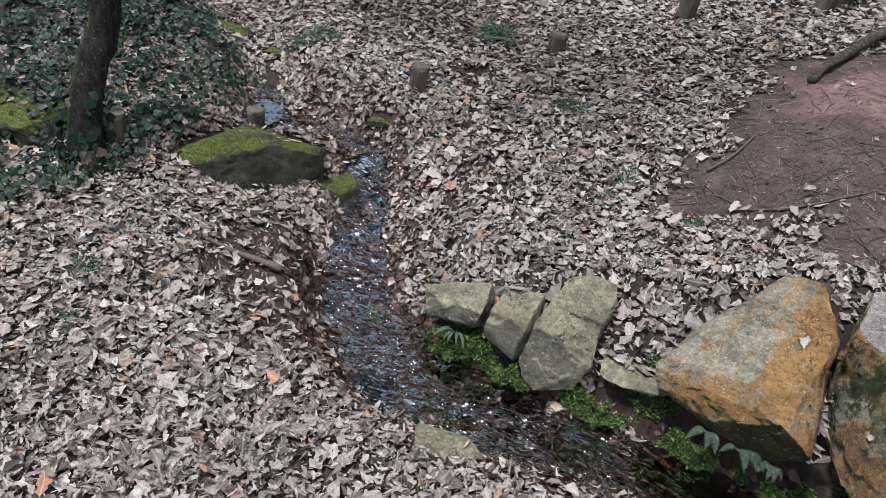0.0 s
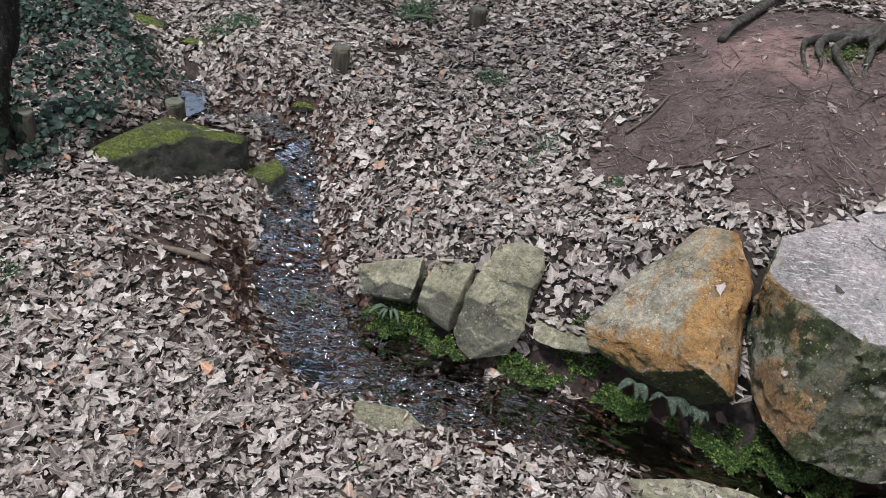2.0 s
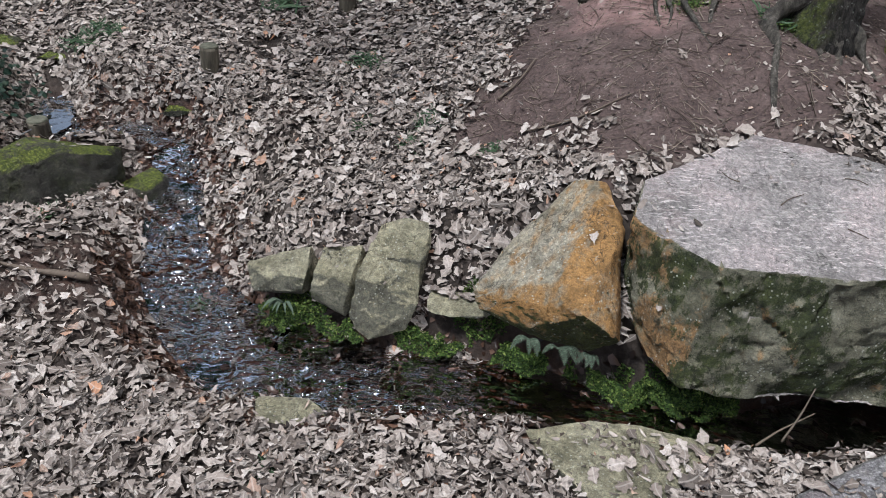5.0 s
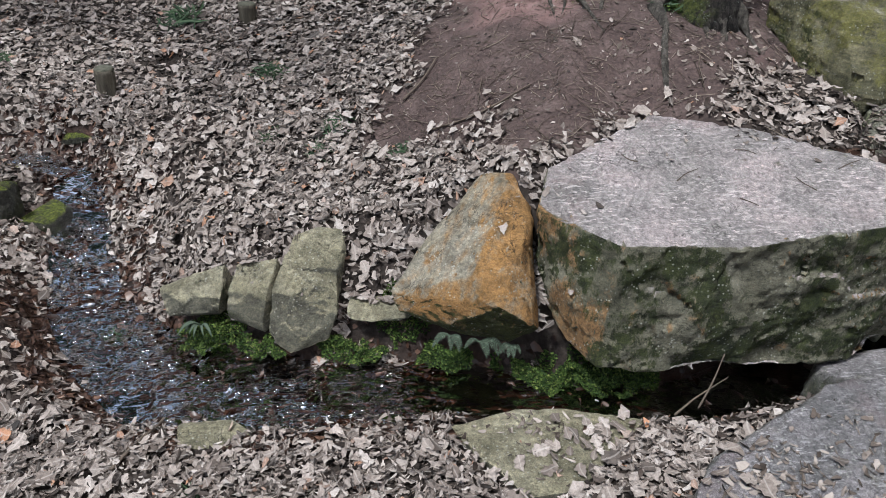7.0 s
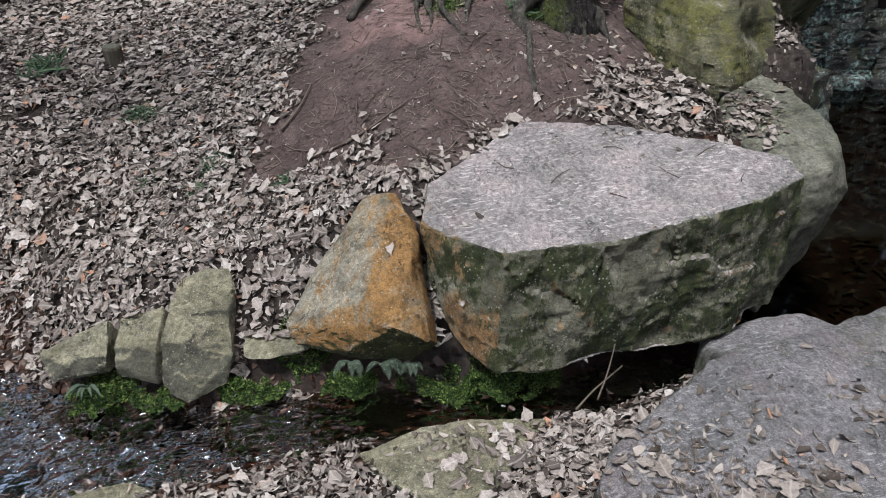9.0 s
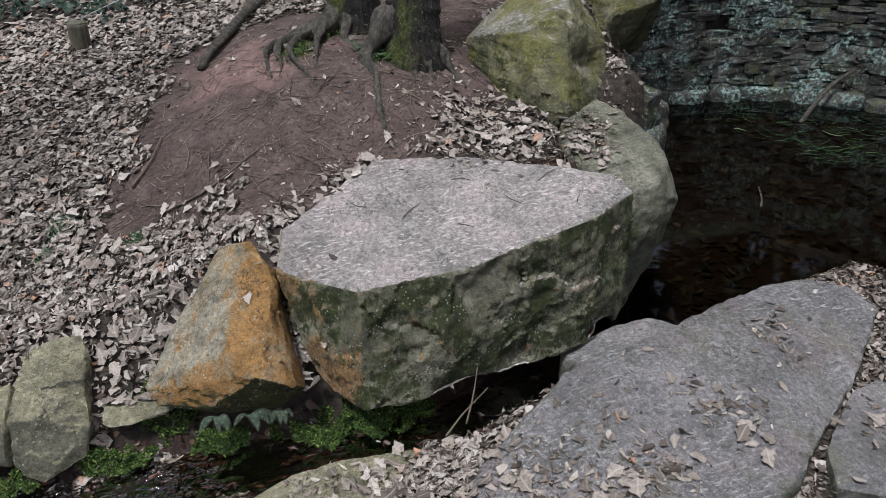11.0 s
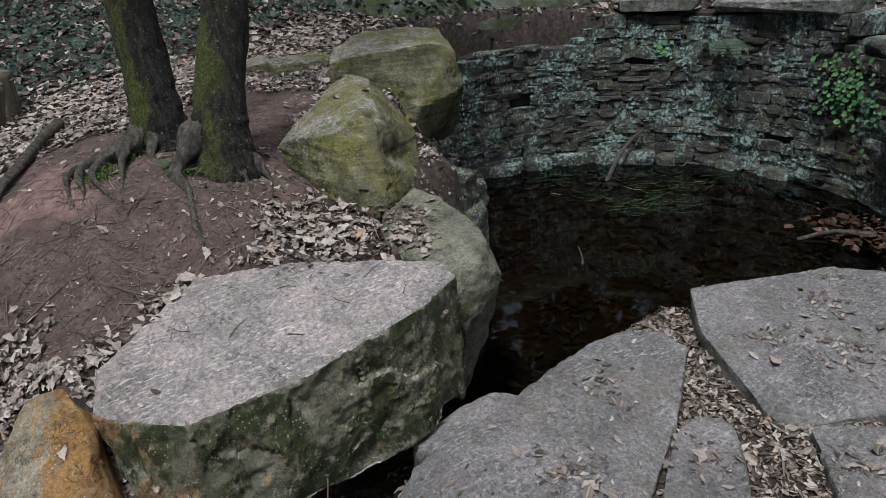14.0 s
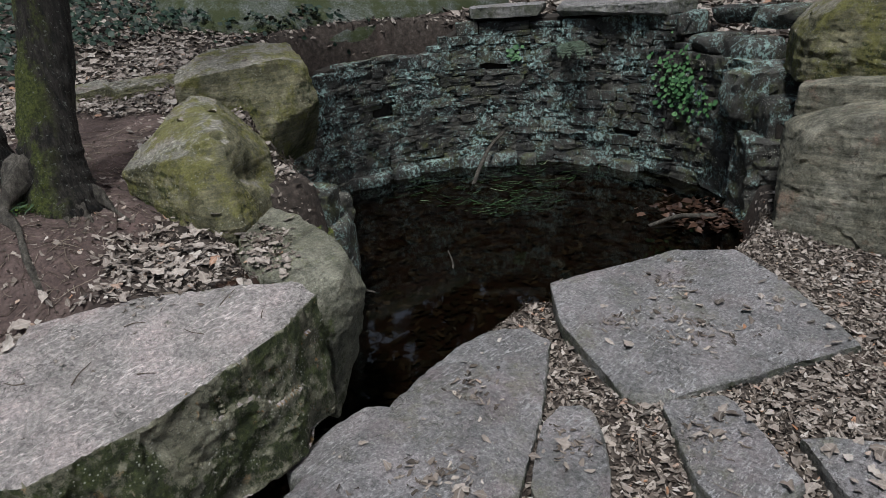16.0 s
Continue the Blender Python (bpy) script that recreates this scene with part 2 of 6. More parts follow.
M_slab = rock_material("grey_slab", (0.15, 0.144, 0.136), (0.235, 0.224, 0.214), (0.32, 0.304, 0.29), top=(0.245, 0.233, 0.236), overlay=(0.19, 0.18, 0.135), overlay_at=(0.5, 0.66), algae=0.6, lichen=0.5, seed=6.6, grit=0.95)
M_layer = rock_material("layered_sandstone", (0.14, 0.132, 0.1), (0.25, 0.235, 0.185), (0.35, 0.325, 0.27), overlay=(0.34, 0.23, 0.17), overlay_at=(0.55, 0.65), algae=0.7, algae_at=(0.52, 0.6), algae_z=(0.2, -0.2), lichen=0.1, seed=4.4, streak=True, grit=0.95)
M_wall = rock_material("dark_wall_stone", (0.034, 0.032, 0.028), (0.065, 0.062, 0.056), (0.118, 0.112, 0.102), moss=0.4, moss_at=(0.5, 0.6), moss_z=(-0.6, 0.3), lichen=1.0, seed=9.3)


def tinted_by_object(m, spread):
    nt = m.node_tree
    b = nt.nodes["Principled BSDF"]
    src = b.inputs["Base Color"].links[0].from_socket
    o = nt.nodes.new("ShaderNodeObjectInfo")
    c = ramp(nt, o.outputs["Random"], [(0.0, (1 - spread, 1 - spread, 1 - spread * 0.9)), (1.0, (1 + spread, 1 + spread * 0.93, 1 + spread * 0.82))])
    nt.links.new(mix(nt, 1.0, src, c, "MULTIPLY"), b.inputs["Base Color"])


tinted_by_object(M_wall, 0.45)
nt = M_wall.node_tree
b_ = nt.nodes["Principled BSDF"]
pale = math_(nt, "MULTIPLY", band(nt, tex(nt, 3.2, 9, 0.85, seed=40), 0.49, 0.56), math_(nt, "MULTIPLY", band(nt, tex(nt, 36, 6, 0.8, seed=41), 0.49, 0.53), 0.95))
nt.links.new(mix(nt, pale, b_.inputs["Base Color"].links[0].from_socket, (0.37, 0.51, 0.47)), b_.inputs["Base Color"])

# bare earth and leaf mould
M_ground, nt, b = material("earth", 0.9)
attr = nt.nodes.new("ShaderNodeAttribute")
attr.attribute_name = "red_earth"
mould = ramp(nt, tex(nt, 26, 8, 0.7), [(0.3, (0.012, 0.009, 0.007)), (0.52, (0.04, 0.03, 0.024)), (0.72, (0.1, 0.078, 0.065))])
clay = ramp(nt, tex(nt, 7, 9, 0.72), [(0.3, (0.05, 0.034, 0.03)), (0.5, (0.09, 0.062, 0.055)), (0.7, (0.14, 0.102, 0.09))])
clay = mix(nt, 0.6, clay, ramp(nt, tex(nt, 70, 4, 0.7), [(0.32, (0.45, 0.43, 0.42)), (0.52, (1.0, 1.0, 1.0)), (0.72, (1.75, 1.68, 1.62))]), "MULTIPLY")
col = mix(nt, attr.outputs["Fac"], mould, clay)
attr2 = nt.nodes.new("ShaderNodeAttribute")
attr2.attribute_name = "pink_earth"
col = mix(nt, attr2.outputs["Fac"], col, ramp(nt, tex(nt, 12, 7, 0.7), [(0.3, (0.14, 0.083, 0.072)), (0.6, (0.24, 0.15, 0.136))]))
attr3 = nt.nodes.new("ShaderNodeAttribute")
attr3.attribute_name = "wet"
col = mix(nt, attr3.outputs["Fac"], col, ramp(nt, tex(nt, 20, 6, 0.7), [(0.3, (0.014, 0.008, 0.006)), (0.55, (0.055, 0.027, 0.018)), (0.75, (0.12, 0.056, 0.037))]))
nt.links.new(col, b.inputs["Base Color"])
nt.links.new(math_(nt, "SUBTRACT", 0.92, math_(nt, "MULTIPLY", attr3.outputs["Fac"], 0.5)), b.inputs["Roughness"])
bump(nt, b, tex(nt, 110, 6, 0.75), 0.9, 0.012)


def leaf_material(name, stops, rough=0.65, spec=0.25, mottle=0.5, veins=0.0):
    """Leaves: one tint a leaf, blotches at two scales, and where wanted a midrib with side veins."""
    m, nt, b = material(name, rough)
    b.inputs["Specular IOR Level"].default_value = spec
    g = nt.nodes.new("ShaderNodeNewGeometry")
    c = ramp(nt, g.outputs["Random Per Island"], stops)
    c = mix(nt, mottle, c, ramp(nt, tex(nt, 60, 5, 0.8), [(0.3, (0.45, 0.43, 0.41)), (0.45, (0.9, 0.89, 0.88)), (0.6, (1.1, 1.1, 1.1)), (0.75, (1.35, 1.35, 1.34))]), "MULTIPLY")
    if veins:
        c = mix(nt, 0.55, c, ramp(nt, tex(nt, 230, 4, 0.75, seed=3.0), [(0.32, (0.42, 0.4, 0.38)), (0.48, (0.95, 0.95, 0.94)), (0.62, (1.2, 1.2, 1.2)), (0.74, (1.65, 1.65, 1.63))]), "MULTIPLY")
        uv = nt.nodes.new("ShaderNodeUVMap")
        uv.uv_map = "leaf"
        sp = nt.nodes.new("ShaderNodeSeparateXYZ")
        nt.links.new(uv.outputs["UV"], sp.inputs[0])
        off = math_(nt, "ABSOLUTE", sp.outputs["Y"])
        rib = band(nt, off, 0.05, 0.012)
        side = math_(nt, "SINE", math_(nt, "MULTIPLY", math_(nt, "SUBTRACT", sp.outputs["X"], math_(nt, "MULTIPLY", off, 0.9)), 44.0))
        line = math_(nt, "MAXIMUM", rib, math_(nt, "MULTIPLY", band(nt, side, 0.72, 1.0), 0.7))
        c = mix(nt, math_(nt, "MULTIPLY", line, veins), c, (0.5, 0.46, 0.42))
        bump(nt, b, math_(nt, "ADD", line, math_(nt, "MULTIPLY", tex(nt, 120, 4, 0.7), 1.4)), 0.9, 0.006)
    nt.links.new(c, b.inputs["Base Color"])
    return m


M_litter = leaf_material("dead_oak_leaves", [(0.0, (0.04, 0.028, 0.021)), (0.22, (0.115, 0.086, 0.069)), (0.5, (0.22, 0.178, 0.151)), (0.84, (0.325, 0.275, 0.241)), (0.955, (0.42, 0.372, 0.336)), (0.968, (0.27, 0.18, 0.135)), (0.985, (0.25, 0.155, 0.11)), (1.0, (0.33, 0.15, 0.07))], mottle=0.85, veins=0.3)
M_mould = leaf_material("rotten_leaf_bits", [(0.0, (0.014, 0.01, 0.008)), (0.45, (0.055, 0.041, 0.033)), (0.75, (0.17, 0.138, 0.118)), (1.0, (0.38, 0.33, 0.29))], mottle=0.8)
M_crumb = leaf_material("leaf_crumbs", [(0.0, (0.035, 0.026, 0.02)), (0.35, (0.1, 0.078, 0.063)), (0.75, (0.2, 0.165, 0.14)), (0.97, (0.36, 0.31, 0.268)), (1.0, (0.3, 0.15, 0.08))], mottle=0.8)
M_wet_leaf = leaf_material("wet_leaves", [(0.0, (0.018, 0.01, 0.007)), (0.6, (0.05, 0.026, 0.017)), (0.95, (0.1, 0.056, 0.038)), (1.0, (0.16, 0.11, 0.085))], 0.35, 0.35)
M_sunk = leaf_material("sunken_leaves", [(0.0, (0.03, 0.024, 0.018)), (0.7, (0.07, 0.052, 0.038)), (1.0, (0.14, 0.1, 0.07))], 0.4, 0.4)
M_ivy = leaf_material("ivy_leaves", [(0.0, (0.004, 0.01, 0.007)), (0.5, (0.011, 0.025, 0.016)), (0.9, (0.024, 0.042, 0.026)), (0.96, (0.06, 0.046, 0.034)), (1.0, (0.15, 0.12, 0.1))], 0.5, 0.2)
M_moss = leaf_material("moss", [(0.0, (0.006, 0.014, 0.003)), (0.45, (0.03, 0.058, 0.01)), (0.85, (0.085, 0.13, 0.026)), (1.0, (0.17, 0.2, 0.05))], 0.8)
M_fern = leaf_material("fern_green", [(0.0, (0.045, 0.062, 0.042)), (1.0, (0.1, 0.125, 0.09))], 0.8, 0.1)
M_penny = leaf_material("pennywort_green", [(0.0, (0.035, 0.095, 0.035)), (1.0, (0.11, 0.22, 0.085))], 0.5)
M_grass = leaf_material("grass_green", [(0.0, (0.025, 0.05, 0.025)), (1.0, (0.065, 0.105, 0.05))], 0.6)
M_weed = leaf_material("water_weed", [(0.0, (0.01, 0.024, 0.008)), (0.8, (0.035, 0.075, 0.025)), (1.0, (0.2, 0.24, 0.14))], 0.5, 0.2)
M_twig = leaf_material("twigs", [(0.0, (0.04, 0.028, 0.02)), (0.6, (0.11, 0.085, 0.065)), (1.0, (0.27, 0.22, 0.17))], 0.8)
M_shrub = leaf_material("evergreen_leaves", [(0.0, (0.01, 0.03, 0.012)), (1.0, (0.035, 0.085, 0.028))], 0.4, 0.4)

def bark_material(name, shade, moss_side):
    """Furrowed bark with moss on its west side and specks of lichen."""
    m, nt, b = material(name, 0.9)
    fis = tex(nt, 52, 9, 0.8, (1, 1, 0.22))
    col = ramp(nt, fis, [(0.4, tuple(c * shade for c in (0.01, 0.0085, 0.007))), (0.5, tuple(c * shade for c in (0.042, 0.034, 0.028))), (0.64, tuple(c * shade for c in (0.125, 0.107, 0.09)))])
    mo = math_(nt, "MULTIPLY", band(nt, tex(nt, 5, 7, 0.7, (1, 1, 0.5), 7), 0.45, 0.56), band(nt, facing(nt, "X"), *moss_side))
    col = mix(nt, math_(nt, "MULTIPLY", mo, 0.9), col, ramp(nt, tex(nt, 80, 3, 0.7), [(0.35, (0.03, 0.042, 0.009)), (0.65, (0.14, 0.16, 0.032))]))
    li = band(nt, tex(nt, 60, 4, 0.7, seed=12), 0.61, 0.65)
    col = mix(nt, math_(nt, "MULTIPLY", li, 0.5), col, (0.3, 0.31, 0.27))
    nt.links.new(col, b.inputs["Base Color"])
    bump(nt, b, fis, 1.0, 0.06)
    return m


M_bark = bark_material("bark", 0.6, (0.15, -0.6))
M_dark_bark = bark_material("dark_bark", 0.5, (-0.2, -0.6))
M_root, nt, b = material("root_bark", 0.85)
fis = tex(nt, 40, 9, 0.78, (1, 1, 0.5))
nt.links.new(ramp(nt, fis, [(0.36, (0.018, 0.015, 0.012)), (0.5, (0.06, 0.052, 0.042)), (0.66, (0.15, 0.133, 0.112))]), b.inputs["Base Color"])
bump(nt, b, fis, 1.0, 0.02)
M_post, nt, b = material("weathered_timber", 0.85)
gr = tex(nt, 30, 7, 0.7, (1, 1, 0.15))
nt.links.new(ramp(nt, gr, [(0.34, (0.03, 0.025, 0.018)), (0.52, (0.075, 0.064, 0.046)), (0.72, (0.15, 0.135, 0.1))]), b.inputs["Base Color"])
bump(nt, b, gr, 0.6, 0.008)
M_post_top, nt, b = material("post_end_grain", 0.85)
nt.links.new(ramp(nt, tex(nt, 40, 6, 0.7), [(0.34, (0.045, 0.045, 0.032)), (0.7, (0.13, 0.125, 0.09))]), b.inputs["Base Color"])
M_wire, nt, b = material("grey_wire", 0.5)
b.inputs["Base Color"].default_value = (0.25, 0.25, 0.25, 1)
b.inputs["Metallic"].default_value = 0.6
M_kerb, nt, b = material("rough_render", 0.95)
gr = tex(nt, 90, 5, 0.75)
col = ramp(nt, gr, [(0.34, (0.025, 0.028, 0.024)), (0.5, (0.08, 0.086, 0.075)), (0.7, (0.22, 0.235, 0.215))])
col = mix(nt, band(nt, tex(nt, 3, 10, 0.8, seed=4), 0.42, 0.58), col, (0.035, 0.042, 0.016))
nt.links.new(col, b.inputs["Base Color"])
bump(nt, b, gr, 0.8, 0.012)


def water_material(name, tint, scale, strength, distance, stretch=(1, 1, 1), ior=1.33, calm=None):
    m = bpy.data.materials.new(name)
    m.use_nodes = True
    nt = m.node_tree
    nt.nodes.remove(nt.nodes["Principled BSDF"])
    out = nt.nodes["Material Output"]
    tr = node(nt, "ShaderNodeBsdfTransparent", Color=(*tint, 1))
    gl = node(nt, "ShaderNodeBsdfGlossy", Roughness=0.04)
    fr = node(nt, "ShaderNodeFresnel", IOR=ior)
    bp = node(nt, "ShaderNodeBump", Strength=strength, Distance=distance)
    wave = math_(nt, "MULTIPLY", tex(nt, scale, 2, 0.5, stretch), math_(nt, "ADD", 0.12, band(nt, tex(nt, scale * 0.22, 4, 0.6, seed=5.0), 0.42, 0.62)))
    if calm:
        g = nt.nodes.new("ShaderNodeNewGeometry")
        sp = nt.nodes.new("ShaderNodeSeparateXYZ")
        nt.links.new(g.outputs["Position"], sp.inputs[0])
        wave = math_(nt, "MULTIPLY", wave, math_(nt, "SUBTRACT", 1.0, math_(nt, "MULTIPLY", band(nt, sp.outputs["X"], *calm), 0.8)))
    nt.links.new(wave, bp.inputs["Height"])
    for n in (gl, fr):
        nt.links.new(bp.outputs["Normal"], n.inputs["Normal"])
    mx = nt.nodes.new("ShaderNodeMixShader")
    nt.links.new(fr.outputs["Fac"], mx.inputs["Fac"])
    nt.links.new(tr.outputs["BSDF"], mx.inputs[1])
    nt.links.new(gl.outputs["BSDF"], mx.inputs[2])
    nt.links.new(mx.outputs["Shader"], out.inputs["Surface"])
    return m


M_pool = water_material("still_water", (0.09, 0.08, 0.056), 5, 0.06, 0.02)
M_stream = water_material("rippling_water", (0.42, 0.29, 0.23), 12, 0.9, 0.11, (1, 1.9, 1), 1.5, calm=(-0.55, 0.15))
M_puddle = water_material("puddle_water", (0.3, 0.24, 0.19), 9, 0.12, 0.02, ior=6.0)

# ---- the lie of the land ----
STREAM = [(1.9, 1.95, 0.3, -0.36), (1.3, 1.78, 0.2, -0.36), (0.9, 1.65, 0.12, -0.36), (0.5, 1.6, 0.09, -0.36), (0.0, 1.72, 0.12, -0.37), (-0.5, 1.7, 0.15, -0.385),
          (-0.95, 1.75, 0.19, -0.405), (-1.2, 1.93, 0.16, -0.415), (-1.4, 2.12, 0.11, -0.37), (-1.49, 2.33, 0.1, -0.3), (-1.58, 2.6, 0.085, -0.23), (-1.69, 2.83, 0.06, -0.14),
          (-1.95, 2.9, 0.03, -0.12), (-2.22, 2.76, 0.06, -0.12), (-2.34, 2.97, 0.07, -0.12), (-2.43, 3.12, 0.03, -0.11), (-3.2, 4.3, 0.02, 0.1), (-30, 28, 0.02, 1.5)]
EAST = [(30, 1.0), (6.0, 1.25), (4.6, 1.7), (3.0, 2.2)]
POOL_Z = -0.35


def stream_at(x, y):
    """Signed distance to the stream's line (the far bank positive), its half width and its water level."""
    best = np.full(np.shape(x), 1e9)
    side, half, lev = np.ones(np.shape(x)), np.zeros(np.shape(x)), np.zeros(np.shape(x))
    line = [(a, b, 0.0, POOL_Z) for a, b in EAST] + STREAM
    for p, q in zip(line, line[1:]):
        dx, dy = q[0] - p[0], q[1] - p[1]
        t = np.clip(((x - p[0]) * dx + (y - p[1]) * dy) / (dx * dx + dy * dy), 0, 1)
        d = np.hypot(x - p[0] - t * dx, y - p[1] - t * dy)
        s = np.sign((x - p[0]) * dy - (y - p[1]) * dx)
        near = d < best
        best = np.where(near, d, best)
        side = np.where(near, s, side)
        half = np.where(near, p[2] + t * (q[2] - p[2]), half)
        lev = np.where(near, p[3] + t * (q[3] - p[3]), lev)
    return best * side, half, lev


def hump(x, y, a, b, s):
    return np.exp(-((x - a) ** 2 + (y - b) ** 2) / (2 * s * s))


def pool_at(x, y):
    """Distance outside the pool's edge (negative inside)."""
    away = np.degrees(np.arctan2(y - 2.8, x - 3.75))
    d = np.hypot(x - 3.75, y - 2.8) - 1.5 - 0.28 * sstep(-55, -40, away) * sstep(128, 112, away)
    px, py, qx, qy = 3.0, 2.45, 1.75, 1.92
    t = np.clip(((x - px) * (qx - px) + (y - py) * (qy - py)) / ((qx - px) ** 2 + (qy - py) ** 2), 0, 1)
    return np.minimum(d, np.hypot(x - px - t * (qx - px), y - py - t * (qy - py)) - (0.62 - 0.38 * t))


ROCK_TOP = [(0.26, 1.91), (0.31, 2.1), (0.42, 2.16), (0.56, 2.25), (0.73, 2.4), (1.1, 2.27), (1.43, 2.03), (1.52, 1.79), (0.9, 1.7), (0.4, 1.75)]
BEHIND = [(0.85, 2.36), (1.15, 2.2), (1.42, 2.0), (1.48, 2.0), (1.5, 2.2), (1.58, 2.5), (1.6, 2.8), (1.3, 2.75), (0.95, 2.55)]


def ground(x, y):
    x, y = np.asarray(x, float), np.asarray(y, float)
    far = (0.322 + 0.178 * 2.2 * np.tanh(x / 2.2) + 0.062 * (np.clip(y, -5, 40) - 2.6) + 0.184 * hump(x, y, 0.75, 3.15, 0.6) - 0.195 * hump(x, y, -0.2, 2.15, 0.45)
           - 0.202 * hump(x, y, 1.6, 2.5, 0.5) - 0.267 * hump(x, y, -1.2, 2.4, 0.5) + 0.048 * hump(x, y, -3, 3.5, 1.0))
    far = far + 0.2 * 0.4 * np.log1p(np.exp(np.clip((y - 4.0) / 0.4, -20, 60)))
    near = (-0.285 + 0.085 * 2.5 * np.tanh(x / 2.5) + 0.027 * 2 * np.tanh((y - 1.4) / 2) + 0.062 * hump(x, y, -2, 1.8, 0.4) - 0.081 * hump(x, y, -1.2, 1.4, 0.5)
            + 0.08 * hump(x, y, 1.6, 1.2, 0.5) + 0.49 * hump(x, y, -3.3, 3.0, 1.2) - 0.075 * hump(x, y, -2.0, 2.24, 0.17))
    near = near + 0.25 * 0.5 * np.log1p(np.exp(np.clip((-x - 3.6) / 0.5, -20, 60))) + 0.06 * 0.5 * np.log1p(np.exp(np.clip((-y - 2) / 0.5, -20, 60)))
    d, half, lev = stream_at(x, y)
    near = near + 0.03 * sstep(0.8, 1.3, x) * sstep(0.0, -0.3, d)
    near = np.maximum(near, lev + 0.035 - 0.45 * np.maximum(0, np.abs(d) - 0.2))
    z = near + (far - near) * sstep(-0.05, 0.22, d)
    a = np.abs(d)
    z = z + 0.018 * fbm(x * 1.7, y * 1.7, 5) * sstep(0.1, 0.5, a) + 0.006 * fbm(x * 9, y * 9, 8)
    wide = np.where(d > 0, 0.42 - 0.2 * sstep(-1.2, -1.5, x), 0.1 + 0.12 * sstep(-0.9, -1.3, x))
    rise = sstep(-0.02, wide, a - half * (1 + 0.25 * vnoise(x * 5, y * 5, 3)))
    rise = np.maximum(rise, sstep(3.05, 3.3, y))
    z = (lev - 0.05 + 0.015 * fbm(x * 8, y * 8, 21)) * (1 - rise) + z * rise
    lip = np.interp(x, [0.26, 0.73, 1.1, 1.5], [0.24, 0.35, 0.385, 0.385]) + 0.55 * np.maximum(0, -inside(x, y, ROCK_TOP)) - 1.2 * np.maximum(0, inside(x, y, ROCK_TOP))
    z = np.where(d > 0, np.minimum(z, lip), z)
    p = pool_at(x, y)
    rise = sstep(-0.03, 0.14, p)
    low = (-0.5 + 0.02 * fbm(x * 4, y * 4, 31)) * (1 - rise) + z * rise
    low = low - 0.14 * hump(x, y, -1.43, 3.46, 0.035)
    w = sstep(-0.03, 0.05, inside(x, y, BEHIND))
    return low * (1 - w) + np.maximum(low, np.interp(y, [2.2, 2.45, 2.7], [0.37, 0.44, 0.46])) * w


def gz(x, y):
    return float(ground(np.array([x]), np.array([y]))[0])


def on_ground(pts, lift=0.0):
    return [(x, y, gz(x, y) + lift) for x, y in pts]


BARE = [(-0.05, 3.75), (-0.22, 3.02), (-0.33, 2.8), (-0.28, 2.58), (0.05, 2.36), (0.5, 2.2), (0.75, 2.4), (1.0, 2.43), (1.22, 2.6), (1.48, 2.8), (1.6, 3.1), (1.9, 3.9), (1.5, 4.3), (0.9, 3.95), (0.5, 4.08), (0.2, 3.98)]


def inside(x, y, poly):
    """Distance inside a polygon (negative outside)."""
    best, into = np.full(np.shape(x), 1e9), np.zeros(np.shape(x), bool)
    for (ax, ay), (bx, by) in zip(poly, poly[1:] + poly[:1]):
        dx, dy = bx - ax, by - ay
        t = np.clip(((x - ax) * dx + (y - ay) * dy) / (dx * dx + dy * dy), 0, 1)
        best = np.minimum(best, np.hypot(x - ax - t * dx, y - ay - t * dy))
        if dy:
            into ^= ((ay > y) != (by > y)) & (x < ax + (y - ay) * dx / dy)
    return np.where(into, best, -best)


def bare(x, y):
    """How bare of leaves the trodden red earth under the trees is, 0 to 1."""
    return sstep(-0.1, 0.12, inside(x, y, BARE) + 0.1 * fbm(x * 3.5, y * 3.5, 44) + 0.05 * fbm(x * 11, y * 11, 45))


def mud(x, y):
    """Wet trodden mud on the near bank, 0 to 1."""
    return np.clip(hump(x, y, -1.62, 2.03, 0.17) + 0.9 * hump(x, y, -1.8, 1.85, 0.12) + 0.8 * hump(x, y, -1.38, 1.74, 0.1), 0, 1)


def axis(lo, hi, step, reach):
    core = np.arange(lo, hi + 1e-6, step)
    out = np.cumsum(step * 1.22 ** np.arange(1, 60))
    out = out[out < reach]
    return np.concatenate([(lo - out)[::-1], core, hi + out])


gx, gy = axis(-4.2, 6.2, 0.042, 900), axis(-0.4, 5.8, 0.042, 900)
GX, GY = np.meshgrid(gx, gy)
GZ = ground(GX, GY)
nx, ny = len(gx), len(gy)
idx = np.arange(nx * ny).reshape(ny, nx)
quads = np.stack([idx[:-1, :-1], idx[:-1, 1:], idx[1:, 1:], idx[1:, :-1]], -1).reshape(-1, 4)
land = mesh_from("ground", np.stack([GX, GY, GZ], -1).reshape(-1, 3), quads, M_ground)
tagged(land, "woodland floor of brown leaf mould and bare red earth", "ground", kind="structure")


def paint(name, values):
    a = land.data.attributes.new(name, "FLOAT", "POINT")
    a.data.foreach_set("value", np.asarray(values, np.float32).ravel())


